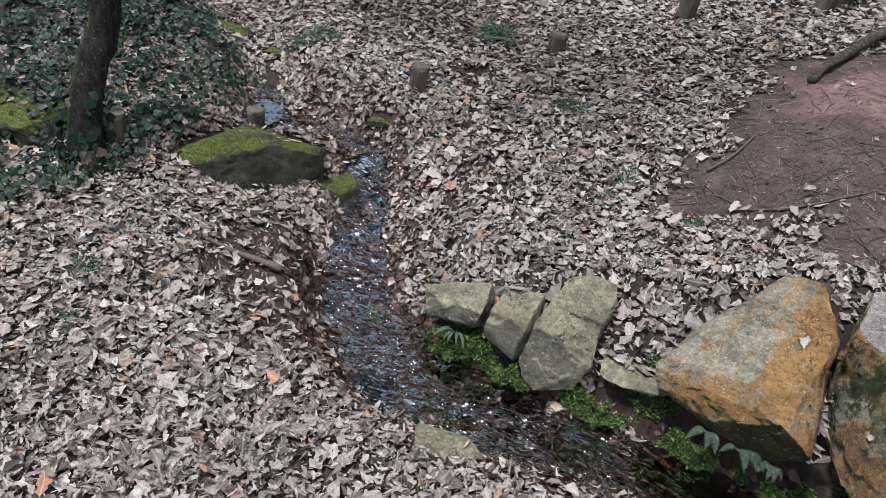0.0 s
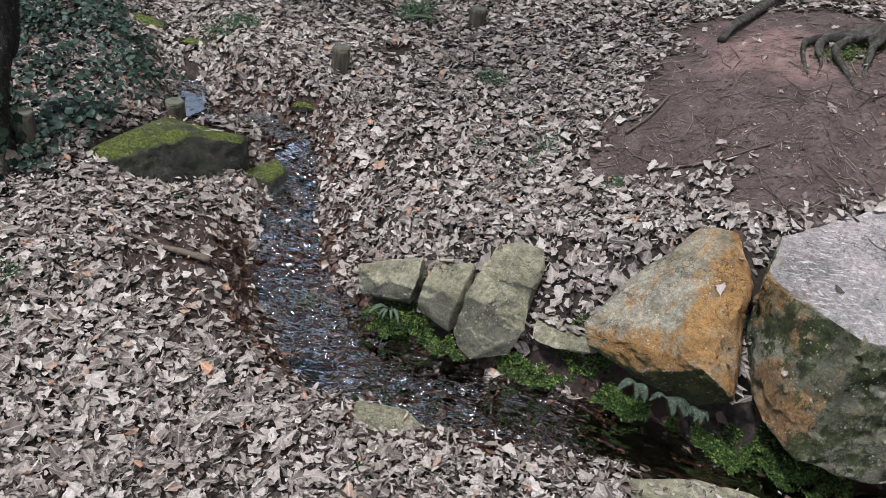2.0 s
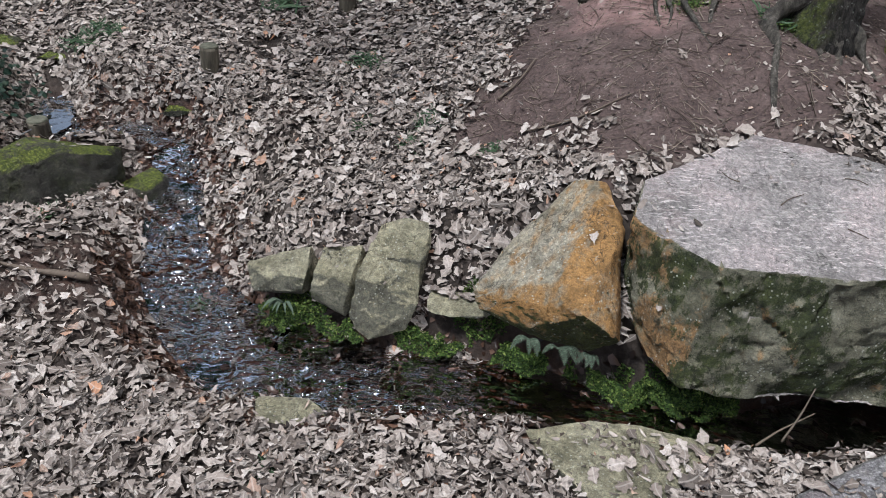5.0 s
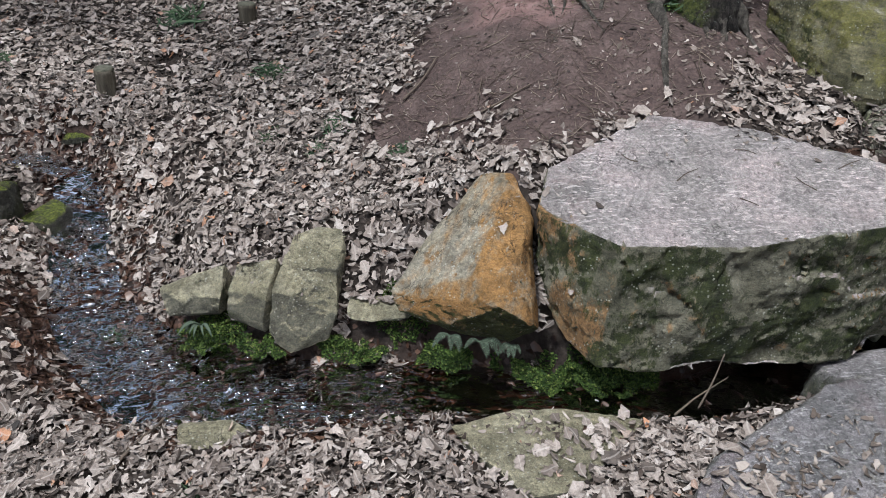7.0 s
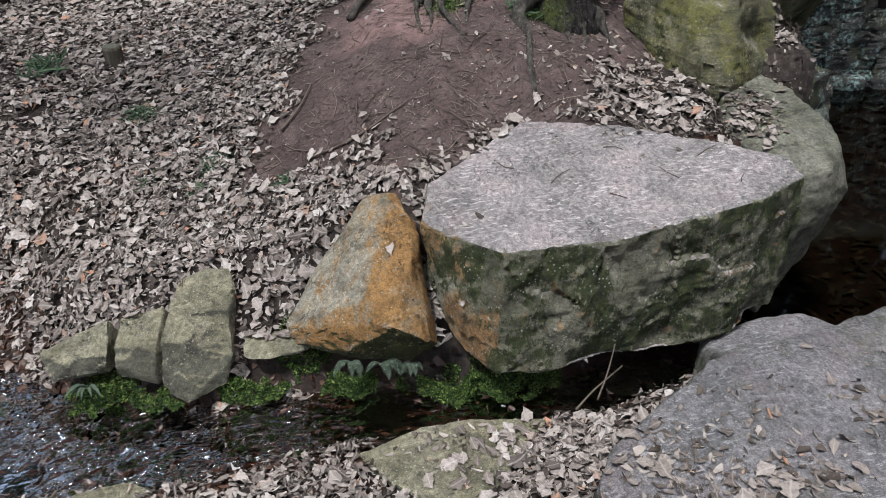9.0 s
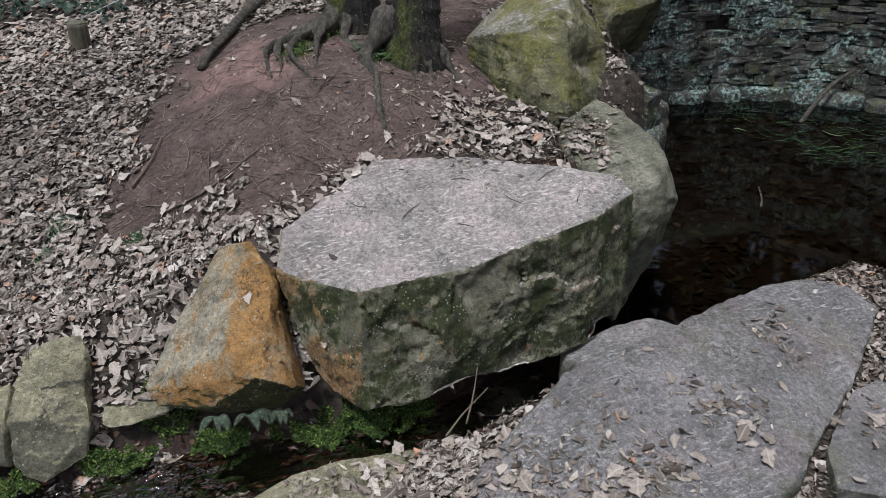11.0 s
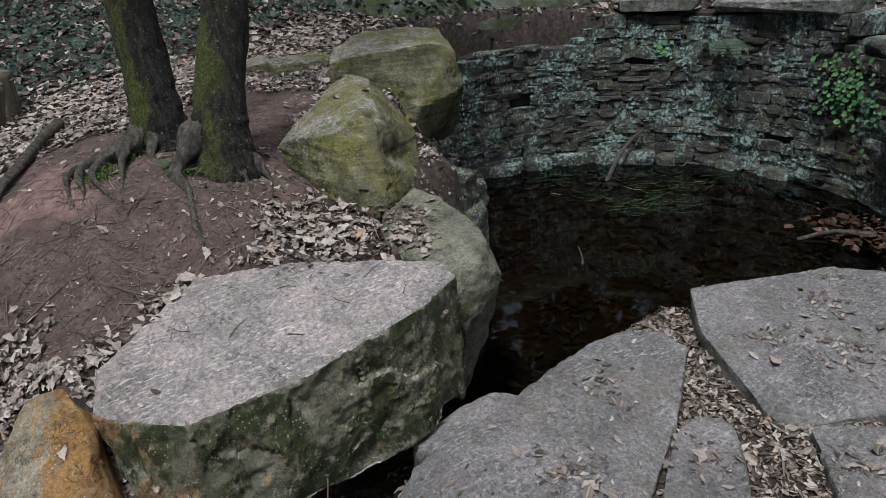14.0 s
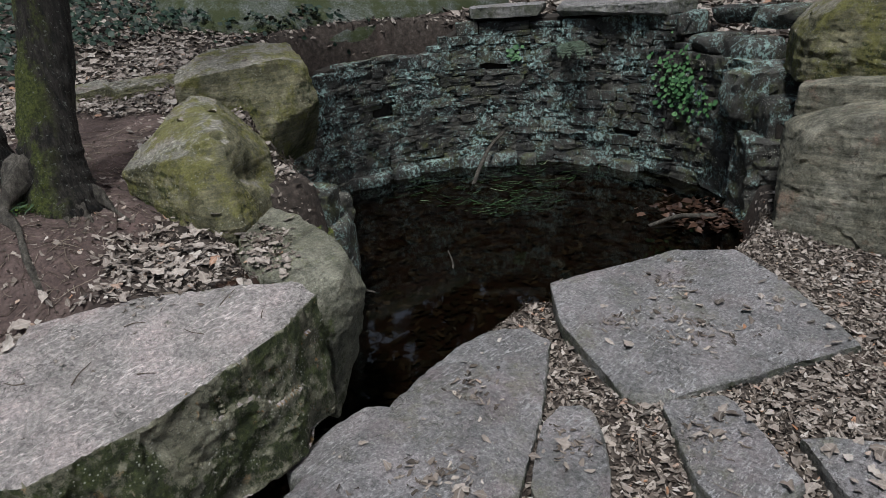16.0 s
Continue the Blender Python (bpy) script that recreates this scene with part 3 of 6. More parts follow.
D, H, LV = stream_at(GX, GY)
paint("red_earth", bare(GX, GY))
paint("pink_earth", sstep(0.25, 0.8, hump(GX, GY, 0.34, 3.38, 0.22) + 0.5 * hump(GX, GY, 0.55, 3.05, 0.12) + 0.35 * fbm(GX * 5, GY * 5, 61)))
paint("wet", np.maximum(sstep(3.3, 3.1, GY) * sstep(0.15, 0.0, np.abs(D) - H + 0.12 * fbm(GX * 4, GY * 4, 15)), sstep(0.1, 0.0, pool_at(GX, GY)) + 0.6 * mud(GX, GY)))

# stream and pool
rows = []
line = STREAM[:-2]
for i in range(len(line) * 16 - 15):
    k, t = min(i // 16, len(line) - 2), (i - 16 * min(i // 16, len(line) - 2)) / 16
    p, q = line[k], line[k + 1]
    c = [p[j] + t * (q[j] - p[j]) for j in range(4)]
    d = Vector((q[0] - p[0], q[1] - p[1], 0)).normalized()
    rows.append((c, Vector((-d.y, d.x, 0))))
vs, fs = [], []
for c, nrm in rows:
    for k in range(13):
        s = k / 6 - 1
        px, py = c[0] + nrm.x * s * (c[2] + 0.03), c[1] + nrm.y * s * (c[2] + 0.03)
        run = 0.3 + 0.7 * max(0.0, min(1.0, (0.2 - c[0]) / 0.6))
        vs.append((px, py, c[3] - 0.012 + 0.007 * run * noise.fractal(Vector((px * 16, py * 16, 0)), 0.8, 2, 3)))
for i in range(len(rows) - 1):
    for j in range(12):
        fs.append((i * 13 + j, i * 13 + j + 1, i * 13 + j + 14, i * 13 + j + 13))
st = mesh_from("stream_water", np.array(vs), np.array(fs), M_stream)
st.visible_shadow = False
tagged(st, "shallow stream rippling over brown leaves", "stream", kind="structure")
vs = [(-2.285 + 0.075 * math.cos(k * 0.3142) * (1 + 0.25 * math.sin(k * 2.1)) - 0.07 * math.sin(k * 0.3142), 2.87 + 0.16 * math.sin(k * 0.3142), -0.12) for k in range(20)]
bm = bmesh.new()
bm.faces.new([bm.verts.new(p) for p in vs])
pd = link("puddle", bm, M_puddle, smooth=False)
pd.visible_shadow = False
tagged(pd, "still puddle mirroring the bright sky", "puddle", kind="structure")
bm = bmesh.new()
bmesh.ops.create_circle(bm, cap_ends=True, segments=64, radius=1.0)
bmesh.ops.transform(bm, matrix=Matrix.Translation((3.55, 2.7, POOL_Z)) @ Matrix.Diagonal((2.15, 1.85, 1, 1)), verts=bm.verts)
pw = link("pool_water", bm, M_pool, smooth=False)
pw.visible_shadow = False
tagged(pw, "clear dark pool water over brown leaf silt", "pool", kind="structure")

# ---- rocks ----
ROCKS = []


def plates(p, scale, turn):
    """Broken faces: each cell of stone stands a little proud or back and leans its own way."""
    q = p * scale
    c = noise.voronoi(q)[1][0]
    h = noise.noise_vector(c * turn)
    return h.x + (q - c).dot(noise.noise_vector(c * (turn + 2.3))) * 1.3


def rock(name, pts, mat, label, category="rock", group="", edge=0.035, amp=0.012, bevel=0.014, strata=0.0, chips=12, carve=(), seed=0):
    """A stone: the hull of its corners, worn at the edges and roughened."""
    bm = bmesh.new()
    for p in pts:
        bm.verts.new(p)
    r = bmesh.ops.convex_hull(bm, input=bm.verts)
    bmesh.ops.delete(bm, geom=list({g for g in r["geom_interior"] + r["geom_unused"] if isinstance(g, bmesh.types.BMVert)}), context="VERTS")
    bmesh.ops.dissolve_limit(bm, angle_limit=radians(4), verts=bm.verts, edges=bm.edges)
    rnd = random.Random(seed * 7 + 1)
    for _ in range(chips):
        ridge = [e for e in bm.edges if len(e.link_faces) == 2 and e.calc_face_angle() > 0.7]
        if not ridge:
            break
        e = rnd.choice(ridge)
        n = (e.link_faces[0].normal + e.link_faces[1].normal).normalized() + Vector((rnd.uniform(-1, 1), rnd.uniform(-1, 1), rnd.uniform(-1, 1))) * 0.05
        n.normalize()
        p = e.verts[0].co.lerp(e.verts[1].co, rnd.random()) - n * rnd.uniform(0.1, 0.7) * max(edge, 0.024)
        bmesh.ops.bisect_plane(bm, geom=list(bm.verts) + list(bm.edges) + list(bm.faces), plane_co=p, plane_no=n, clear_outer=True)
        bmesh.ops.holes_fill(bm, edges=[e for e in bm.edges if e.is_boundary])
        bm.normal_update()
    bmesh.ops.triangulate(bm, faces=bm.faces)
    for _ in range(8):
        long = [e for e in bm.edges if e.calc_length() > edge]
        if not long:
            break
        bmesh.ops.subdivide_edges(bm, edges=long, cuts=1)
        bmesh.ops.triangulate(bm, faces=bm.faces)
    for _ in range(3 if bevel > 0.025 else 1):
        bmesh.ops.smooth_vert(bm, verts=bm.verts, factor=0.4, use_axis_x=True, use_axis_y=True, use_axis_z=True)
    bmesh.ops.recalc_face_normals(bm, faces=bm.faces)
    bm.normal_update()
    off = Vector((seed * 3.1, seed * 1.7, seed * 2.3))
    for v in bm.verts:
        p = v.co + off
        side = 1 - abs(v.normal.z)
        d = amp * 0.8 * noise.fractal(p * 3.2, 0.9, 2.1, 3) + amp * 0.35 * noise.fractal(p * 26, 0.7, 2.1, 3)
        flat = 0.25 + 0.75 * side
        d += amp * 0.9 * plates(p, 6.0, 3.7) * flat + amp * 0.5 * plates(p, 17.0, 5.1) * flat
        if strata:
            tilt = p.z + 0.14 * p.x - 0.1 * p.y
            d += strata * (abs(noise.noise(Vector((p.x * 2, p.y * 2, tilt * 26)))) - 0.25) * side
        for c, r, deep in carve:
            d -= deep * math.exp(-((v.co - Vector(c)).length / r) ** 2)
        v.co = v.co + v.normal * d
    ob = link(name, bm, mat)
    ob.data.set_sharp_from_angle(angle=radians(38))
    tagged(ob, label, category, group)
    ROCKS.append(ob)
    return ob


def block(top, base, shrink=0.0):
    """Corners of a stone from its top outline and the level to which it goes down, drawn in or out there."""
    cx, cy = sum(p[0] for p in top) / len(top), sum(p[1] for p in top) / len(top)
    return list(top) + [(x + (cx - x) * shrink, y + (cy - y) * shrink, base) for x, y, z in top]


rock("boulder", [(0.26, 1.91, 0.25), (0.31, 2.1, 0.29), (0.42, 2.16, 0.31), (0.56, 2.25, 0.34), (0.73, 2.4, 0.38), (1.1, 2.27, 0.4), (1.43, 2.03, 0.4), (1.51, 1.92, 0.4), (1.52, 1.79, 0.375),
                 (1.31, 1.7, 0.35), (1.06, 1.665, 0.325), (0.85, 1.64, 0.295), (0.68, 1.665, 0.28), (0.48, 1.68, 0.26), (0.35, 1.8, 0.26),
                 (0.3, 2.0, -0.1), (0.36, 1.78, -0.17), (0.46, 1.62, -0.17), (0.67, 1.6, -0.17), (0.9, 1.66, -0.16), (1.13, 1.65, -0.14), (1.35, 1.68, -0.16), (1.53, 1.76, -0.1), (1.6, 1.95, -0.1), (1.3, 2.3, -0.1), (0.6, 2.3, -0.1)],
     M_big, "huge flat-topped grey sandstone boulder with algae-green front", "boulder", edge=0.016, amp=0.014, bevel=0.016, chips=16, carve=(((1.04, 1.66, -0.11), 0.05, 0.04), ((1.13, 1.65, -0.03), 0.05, 0.02), ((1.1, 1.63, 0.12), 0.05, 0.022), ((1.07, 1.64, 0.22), 0.045, 0.018), ((0.8, 1.62, -0.2), 0.12, 0.03), ((1.4, 1.7, -0.14), 0.08, 0.05), ((1.065, 2.034, 0.375), 0.018, 0.02)), seed=1)
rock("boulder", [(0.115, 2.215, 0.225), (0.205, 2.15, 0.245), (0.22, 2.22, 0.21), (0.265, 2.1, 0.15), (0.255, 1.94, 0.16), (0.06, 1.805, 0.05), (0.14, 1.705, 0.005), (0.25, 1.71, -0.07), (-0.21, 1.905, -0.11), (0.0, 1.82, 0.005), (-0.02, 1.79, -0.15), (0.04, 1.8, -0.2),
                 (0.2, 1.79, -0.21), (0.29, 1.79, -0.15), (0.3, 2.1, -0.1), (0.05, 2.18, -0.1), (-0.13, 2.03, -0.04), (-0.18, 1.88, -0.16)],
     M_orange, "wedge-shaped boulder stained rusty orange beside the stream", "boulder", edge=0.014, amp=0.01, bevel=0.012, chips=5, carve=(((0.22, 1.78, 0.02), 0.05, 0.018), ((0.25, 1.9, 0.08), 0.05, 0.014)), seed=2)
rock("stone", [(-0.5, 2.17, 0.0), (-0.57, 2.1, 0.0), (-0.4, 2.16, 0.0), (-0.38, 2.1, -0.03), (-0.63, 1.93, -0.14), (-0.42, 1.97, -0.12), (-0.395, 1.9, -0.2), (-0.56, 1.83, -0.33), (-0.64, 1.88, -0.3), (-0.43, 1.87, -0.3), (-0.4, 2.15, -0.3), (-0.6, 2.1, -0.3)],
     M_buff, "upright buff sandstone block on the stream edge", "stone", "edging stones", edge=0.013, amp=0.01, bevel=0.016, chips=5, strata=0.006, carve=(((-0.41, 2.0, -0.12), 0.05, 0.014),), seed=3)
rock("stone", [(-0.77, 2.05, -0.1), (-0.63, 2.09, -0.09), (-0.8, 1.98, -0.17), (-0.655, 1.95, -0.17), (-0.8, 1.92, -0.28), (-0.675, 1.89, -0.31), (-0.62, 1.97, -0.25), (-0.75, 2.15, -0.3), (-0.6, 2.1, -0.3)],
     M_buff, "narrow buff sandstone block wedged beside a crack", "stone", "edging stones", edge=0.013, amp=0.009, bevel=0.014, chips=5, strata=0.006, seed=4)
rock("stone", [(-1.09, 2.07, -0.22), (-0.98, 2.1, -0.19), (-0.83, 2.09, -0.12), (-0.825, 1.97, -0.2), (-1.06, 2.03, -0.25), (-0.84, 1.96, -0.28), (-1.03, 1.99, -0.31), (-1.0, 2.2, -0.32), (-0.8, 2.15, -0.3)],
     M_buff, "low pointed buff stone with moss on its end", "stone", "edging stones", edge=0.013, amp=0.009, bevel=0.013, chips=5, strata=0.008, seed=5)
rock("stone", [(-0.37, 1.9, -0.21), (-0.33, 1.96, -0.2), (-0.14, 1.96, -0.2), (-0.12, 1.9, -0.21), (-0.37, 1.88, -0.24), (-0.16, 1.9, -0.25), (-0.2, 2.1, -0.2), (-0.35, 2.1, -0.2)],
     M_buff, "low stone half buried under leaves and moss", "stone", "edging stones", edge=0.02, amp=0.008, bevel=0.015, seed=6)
# rounded end stone at the pool
rock("boulder", [(1.47, 2.08, 0.375), (1.5, 2.3, 0.4), (1.62, 2.5, 0.42), (1.58, 1.93, 0.28), (1.64, 1.89, 0.27), (1.74, 1.93, 0.33), (1.86, 2.07, 0.35), (1.88, 2.22, 0.4), (1.9, 2.5, 0.43), (1.86, 2.72, 0.44), (1.74, 2.6, 0.42), (1.62, 2.2, 0.37),
                 (1.62, 1.88, 0.05), (1.78, 1.92, 0.15), (1.89, 1.99, 0.18), (1.92, 2.12, 0.2), (1.96, 2.5, 0.2), (1.76, 1.98, -0.05), (1.84, 2.04, -0.12), (1.92, 2.4, -0.4), (1.95, 2.75, -0.4), (1.65, 2.0, -0.4), (1.55, 2.6, -0.3)],
     M_end, "rounded grey boulder at the pool edge, algae on its side", "boulder", edge=0.02, amp=0.012, bevel=0.04, seed=7)
rock("stone", block([(1.2, 1.6, -0.17), (1.45, 1.57, -0.15), (1.72, 1.6, -0.13), (1.66, 1.72, -0.15), (1.45, 1.76, -0.17), (1.22, 1.7, -0.19)], -0.42), M_slab, "low wet purplish stone at the pool outlet", "stone", edge=0.03, amp=0.01, bevel=0.02, seed=27)
rock("boulder", [(1.36, 3.02, 0.67), (1.38, 2.98, 0.45), (1.5, 2.74, 0.74), (1.72, 2.72, 0.82), (1.53, 2.47, 0.46), (1.5, 2.5, 0.3), (1.62, 2.44, 0.45), (1.7, 2.5, 0.28), (1.97, 2.74, 0.48), (2.04, 2.87, 0.62), (2.1, 2.95, 0.5), (1.98, 3.22, 0.88), (1.86, 3.2, 0.93), (1.72, 3.16, 0.88),
                 (2.2, 3.2, 0.6), (2.2, 3.1, 0.1), (1.6, 3.3, 0.4), (1.95, 2.75, 0.1), (1.45, 3.2, 0.6)],
     M_green, "large yellow-green algae-covered boulder beside the pool", "boulder", edge=0.017, amp=0.013, bevel=0.01, strata=0.012, carve=(((1.83, 2.72, 0.585), 0.06, 0.075), ((1.762, 2.661, 0.62), 0.045, 0.05), ((1.9, 2.77, 0.54), 0.055, 0.06), ((1.736, 2.74, 0.8), 0.032, 0.07), ((1.66, 2.63, 0.62), 0.04, 0.025), ((1.56, 2.76, 0.72), 0.05, 0.015)), seed=8)
rock("boulder", [(2.0, 3.76, 0.9), (2.06, 3.86, 0.96), (2.2, 3.61, 0.945), (2.45, 3.56, 0.96), (2.68, 3.54, 0.965), (2.73, 3.5, 0.9), (2.39, 4.07, 1.03), (2.68, 4.09, 1.03), (2.88, 3.9, 1.01), (2.78, 3.47, 0.69), (2.7, 3.5, 0.58), (2.42, 3.41, 0.62), (2.3, 3.44, 0.55),
                 (2.05, 3.64, 0.7), (2.0, 3.75, 0.6), (2.9, 3.8, 0.3), (2.3, 3.5, 0.3), (2.2, 4.2, 0.4), (2.8, 4.2, 0.4)],
     M_green, "blocky olive-green boulder with a flat grey top", "boulder", edge=0.026, amp=0.012, bevel=0.014, chips=8, strata=0.014, seed=9)
rk = random.Random(91)
for k, (x, y, z, w, h) in enumerate(((2.0, 2.66, 0.06, 0.24, 0.2), (2.07, 2.72, -0.4, 0.3, 0.36), (2.05, 2.7, -0.06, 0.28, 0.24), (2.1, 2.78, 0.1, 0.26, 0.14), (2.34, 2.98, -0.4, 0.34, 0.32), (2.36, 3.02, -0.1, 0.34, 0.22), (2.34, 3.05, 0.1, 0.3, 0.2), (2.56, 3.28, -0.4, 0.36, 0.34), (2.58, 3.33, -0.08, 0.34, 0.2))):
    out = []
    for dx, dy in ((-1, -0.7), (0.1, -1.0), (1, -0.75), (1.05, 0.6), (0, 1), (-1, 0.8)):
        u, v = dx * w * 0.5 * rk.uniform(0.85, 1.1), dy * w * 0.55 * rk.uniform(0.85, 1.1)
        for dz in (0, 1):
            out.append((x + 0.6 * u - 0.8 * v, y + 0.8 * u + 0.6 * v, z + dz * h + rk.uniform(-0.02, 0.02)))
    rock("stone", out, M_moss_rock if k < 4 else M_wall, "dark jagged stone stacked between boulder and wall", "stone", "stones at the wall end", edge=0.035, amp=0.012, bevel=0.012, strata=0.012, seed=110 + k)
# mossy rock by the stream
rock("boulder", [(x - 0.01, y - 0.05, z - 0.035) for x, y, z in ((-2.2, 2.18, -0.08), (-2.34, 2.18, -0.07), (-2.14, 2.34, 0.03), (-2.1, 2.45, 0.04), (-1.89, 2.44, 0.03), (-1.79, 2.52, 0.0), (-1.75, 2.54, -0.07), (-1.8, 2.46, -0.2), (-2.02, 2.27, -0.2), (-2.14, 2.19, -0.18),
                 (-1.85, 2.7, -0.08), (-2.2, 2.6, -0.03), (-2.42, 2.35, -0.2), (-1.75, 2.6, -0.35), (-2.2, 2.7, -0.35), (-2.3, 2.2, -0.3), (-1.85, 2.4, -0.4))],
     M_moss_rock, "flat mossy boulder on the leafy stream bank", "boulder", edge=0.022, amp=0.01, bevel=0.025, seed=12)
rock("stone", [(-1.8, 2.46, -0.2), (-1.66, 2.48, -0.21), (-1.62, 2.58, -0.2), (-1.68, 2.66, -0.18), (-1.78, 2.42, -0.34), (-1.62, 2.48, -0.38), (-1.6, 2.65, -0.38), (-1.75, 2.65, -0.38)],
     M_moss_rock, "small mossy stone at the water", "stone", edge=0.02, amp=0.008, bevel=0.02, seed=13)
# slabs of the paved edge
rock("stone_slab", block([(0.61, 1.14, -0.17), (0.71, 1.26, -0.15), (0.93, 1.37, -0.1), (1.12, 1.44, -0.04), (1.32, 1.42, -0.01), (1.55, 1.44, 0.0), (1.73, 1.46, 0.0), (2.03, 1.59, -0.01), (2.22, 1.6, -0.02), (2.35, 1.48, -0.02), (2.33, 1.35, -0.03), (2.03, 1.14, -0.04), (1.9, 1.2, -0.02), (1.65, 1.0, -0.03), (1.45, 0.82, -0.05), (1.1, 0.75, -0.08), (0.75, 0.9, -0.14)], -0.42, 0.03),
     M_slab, "broad worn grey flagstone at the pool edge", "slab", "paving slabs", edge=0.03, amp=0.012, bevel=0.03, seed=14)
rock("stone_slab", block([(2.66, 1.61, 0.02), (2.99, 1.44, 0.02), (3.38, 1.36, 0.0), (3.62, 1.15, -0.02), (3.47, 0.88, -0.04), (3.24, 0.66, -0.05), (3.12, 0.4, -0.07), (2.82, 0.56, -0.06), (2.52, 0.71, -0.05), (2.29, 0.8, -0.06), (2.2, 0.91, -0.05), (2.32, 1.13, -0.02), (2.42, 1.37, 0.0)], -0.22, 0.02),
     M_slab, "large flat grey flagstone with chipped edges", "slab", "paving slabs", edge=0.03, amp=0.009, bevel=0.018, seed=15)
rock("stone_slab", block([(1.89, 1.05, -0.05), (2.01, 1.07, -0.05), (2.09, 1.0, -0.05), (2.0, 0.87, -0.05), (1.87, 0.76, -0.05), (1.72, 0.66, -0.06), (1.55, 0.78, -0.06), (1.62, 0.89, -0.05), (1.78, 0.99, -0.05)], -0.22),
     M_slab, "small rounded grey paving stone among leaf crumbs", "slab", "paving slabs", edge=0.025, amp=0.008, bevel=0.02, seed=16)
rock("stone_slab", block([(2.25, 0.8, -0.05), (2.34, 0.77, -0.05), (2.47, 0.66, -0.05), (2.37, 0.52, -0.06), (2.27, 0.44, -0.06), (2.19, 0.28, -0.07), (1.9, 0.35, -0.07), (1.97, 0.52, -0.06), (2.11, 0.66, -0.05)], -0.22),
     M_slab, "angular grey paving stone sunk in leaf crumbs", "slab", "paving slabs", edge=0.025, amp=0.008, bevel=0.02, seed=17)
rock("stone_slab", block([(2.38, 0.37, -0.055), (2.5, 0.24, -0.055), (2.6, 0.0, -0.06), (2.32, -0.12, -0.065), (2.1, 0.0, -0.065), (2.22, 0.2, -0.06)], -0.22),
     M_slab, "grey paving stone half hidden under leaf crumbs", "slab", "paving slabs", edge=0.025, amp=0.008, bevel=0.02, seed=28)
rock("stone_slab", block([(-0.02, 1.46, -0.27), (0.18, 1.51, -0.25), (0.44, 1.52, -0.24), (0.62, 1.49, -0.24), (0.4, 1.4, -0.23), (0.34, 1.19, -0.22), (0.2, 1.17, -0.23), (0.17, 1.27, -0.24)], -0.42),
     M_buff, "flat buff stone edging the stream under leaves", "slab", edge=0.025, amp=0.008, bevel=0.02, seed=18)
rock("stone", block([(-0.88, 1.55, -0.37), (-0.72, 1.56, -0.35), (-0.62, 1.5, -0.37), (-0.7, 1.42, -0.36), (-0.85, 1.44, -0.37)], -0.46, -0.1),
     M_buff, "small mossy ochre stone by the water", "stone", edge=0.02, amp=0.007, bevel=0.02, seed=19)
# layered rocks closing the pool on the right
rock("boulder", [(4.0, 1.12, -0.3), (4.02, 1.13, 0.07), (4.04, 1.1, 0.26), (4.08, 1.0, 0.48), (4.13, 0.83, 0.59), (4.2, 0.62, 0.62), (4.4, 0.2, 0.6), (4.04, 0.84, -0.3), (4.06, 0.56, -0.3), (4.22, 0.0, -0.3), (4.55, 1.32, 0.42), (5.3, 1.2, 0.48), (5.3, 0.2, 0.6), (4.7, 1.35, -0.4), (5.3, -0.2, -0.3), (4.5, -0.35, -0.2), (4.6, -0.2, 0.4)],
     M_layer, "large layered sandstone boulder streaked rusty and green", "boulder", edge=0.026, amp=0.012, bevel=0.03, chips=8, strata=0.012, seed=20)
rock("boulder", block([(4.64, 1.3, 0.6), (4.66, 0.95, 0.65), (4.78, 0.4, 0.68), (5.5, 0.4, 0.7), (5.5, 1.4, 0.66)], 0.44, -0.03), M_layer, "thick layered sandstone slab on a boulder", "boulder", edge=0.03, amp=0.012, strata=0.012, seed=21)
rock("boulder", [(4.8, 1.36, 0.6), (4.8, 1.34, 0.82), (4.84, 1.27, 0.98), (4.92, 1.14, 1.12), (5.05, 0.6, 1.2), (4.95, 0.5, 0.62), (5.7, 0.5, 1.2), (5.7, 1.5, 1.1), (5.2, 1.6, 0.9), (5.2, 1.6, 0.6), (5.7, 0.5, 0.6)], M_green, "mossy olive boulder above the pool wall", "boulder", edge=0.03, amp=0.014, bevel=0.03, strata=0.015, seed=22)
# two stones half sunk in the slope behind the trees
for k, (x, y) in enumerate(((1.72, 4.5), (2.05, 4.35))):
    z = gz(x, y)
    rock("stone", [(x + dx * 0.22, y + dy * 0.12, z + dz) for dx, dy, dz in ((-1, -1, 0.05), (1, -0.8, 0.06), (1, 1, 0.08), (-0.9, 1, 0.07), (-1.1, -1.1, -0.1), (1.1, -1, -0.1), (1, 1.1, -0.1), (-1, 1.1, -0.1))],
         M_green, "low greenish stone sunk in the leafy slope", "stone", edge=0.04, seed=23 + k)
for k, (x, y, s) in enumerate(((-2.85, 3.35, 0.12), (-2.5, 3.3, 0.08), (-1.98, 2.8, 0.07), (-1.72, 3.0, 0.07), (-3.0, 2.0, 0.25))):
    z = gz(x, y)
    rock("stone", [(x + dx * s, y + dy * s * 0.6, z + dz * s) for dx, dy, dz in ((-1, -0.9, 0.1), (0.9, -1, 0.18), (1, 0.8, 0.22), (-0.8, 1, 0.25), (0, 0, 0.32), (-1.2, -1.1, -0.3), (1.2, -1, -0.3), (1, 1.1, -0.3), (-1, 1.1, -0.3))],
         M_moss_rock, "low stone capped with bright moss", "stone", edge=0.03, seed=30 + k)

# ---- retaining wall round the pool ----
WC, WR = (3.75, 2.8), 1.68


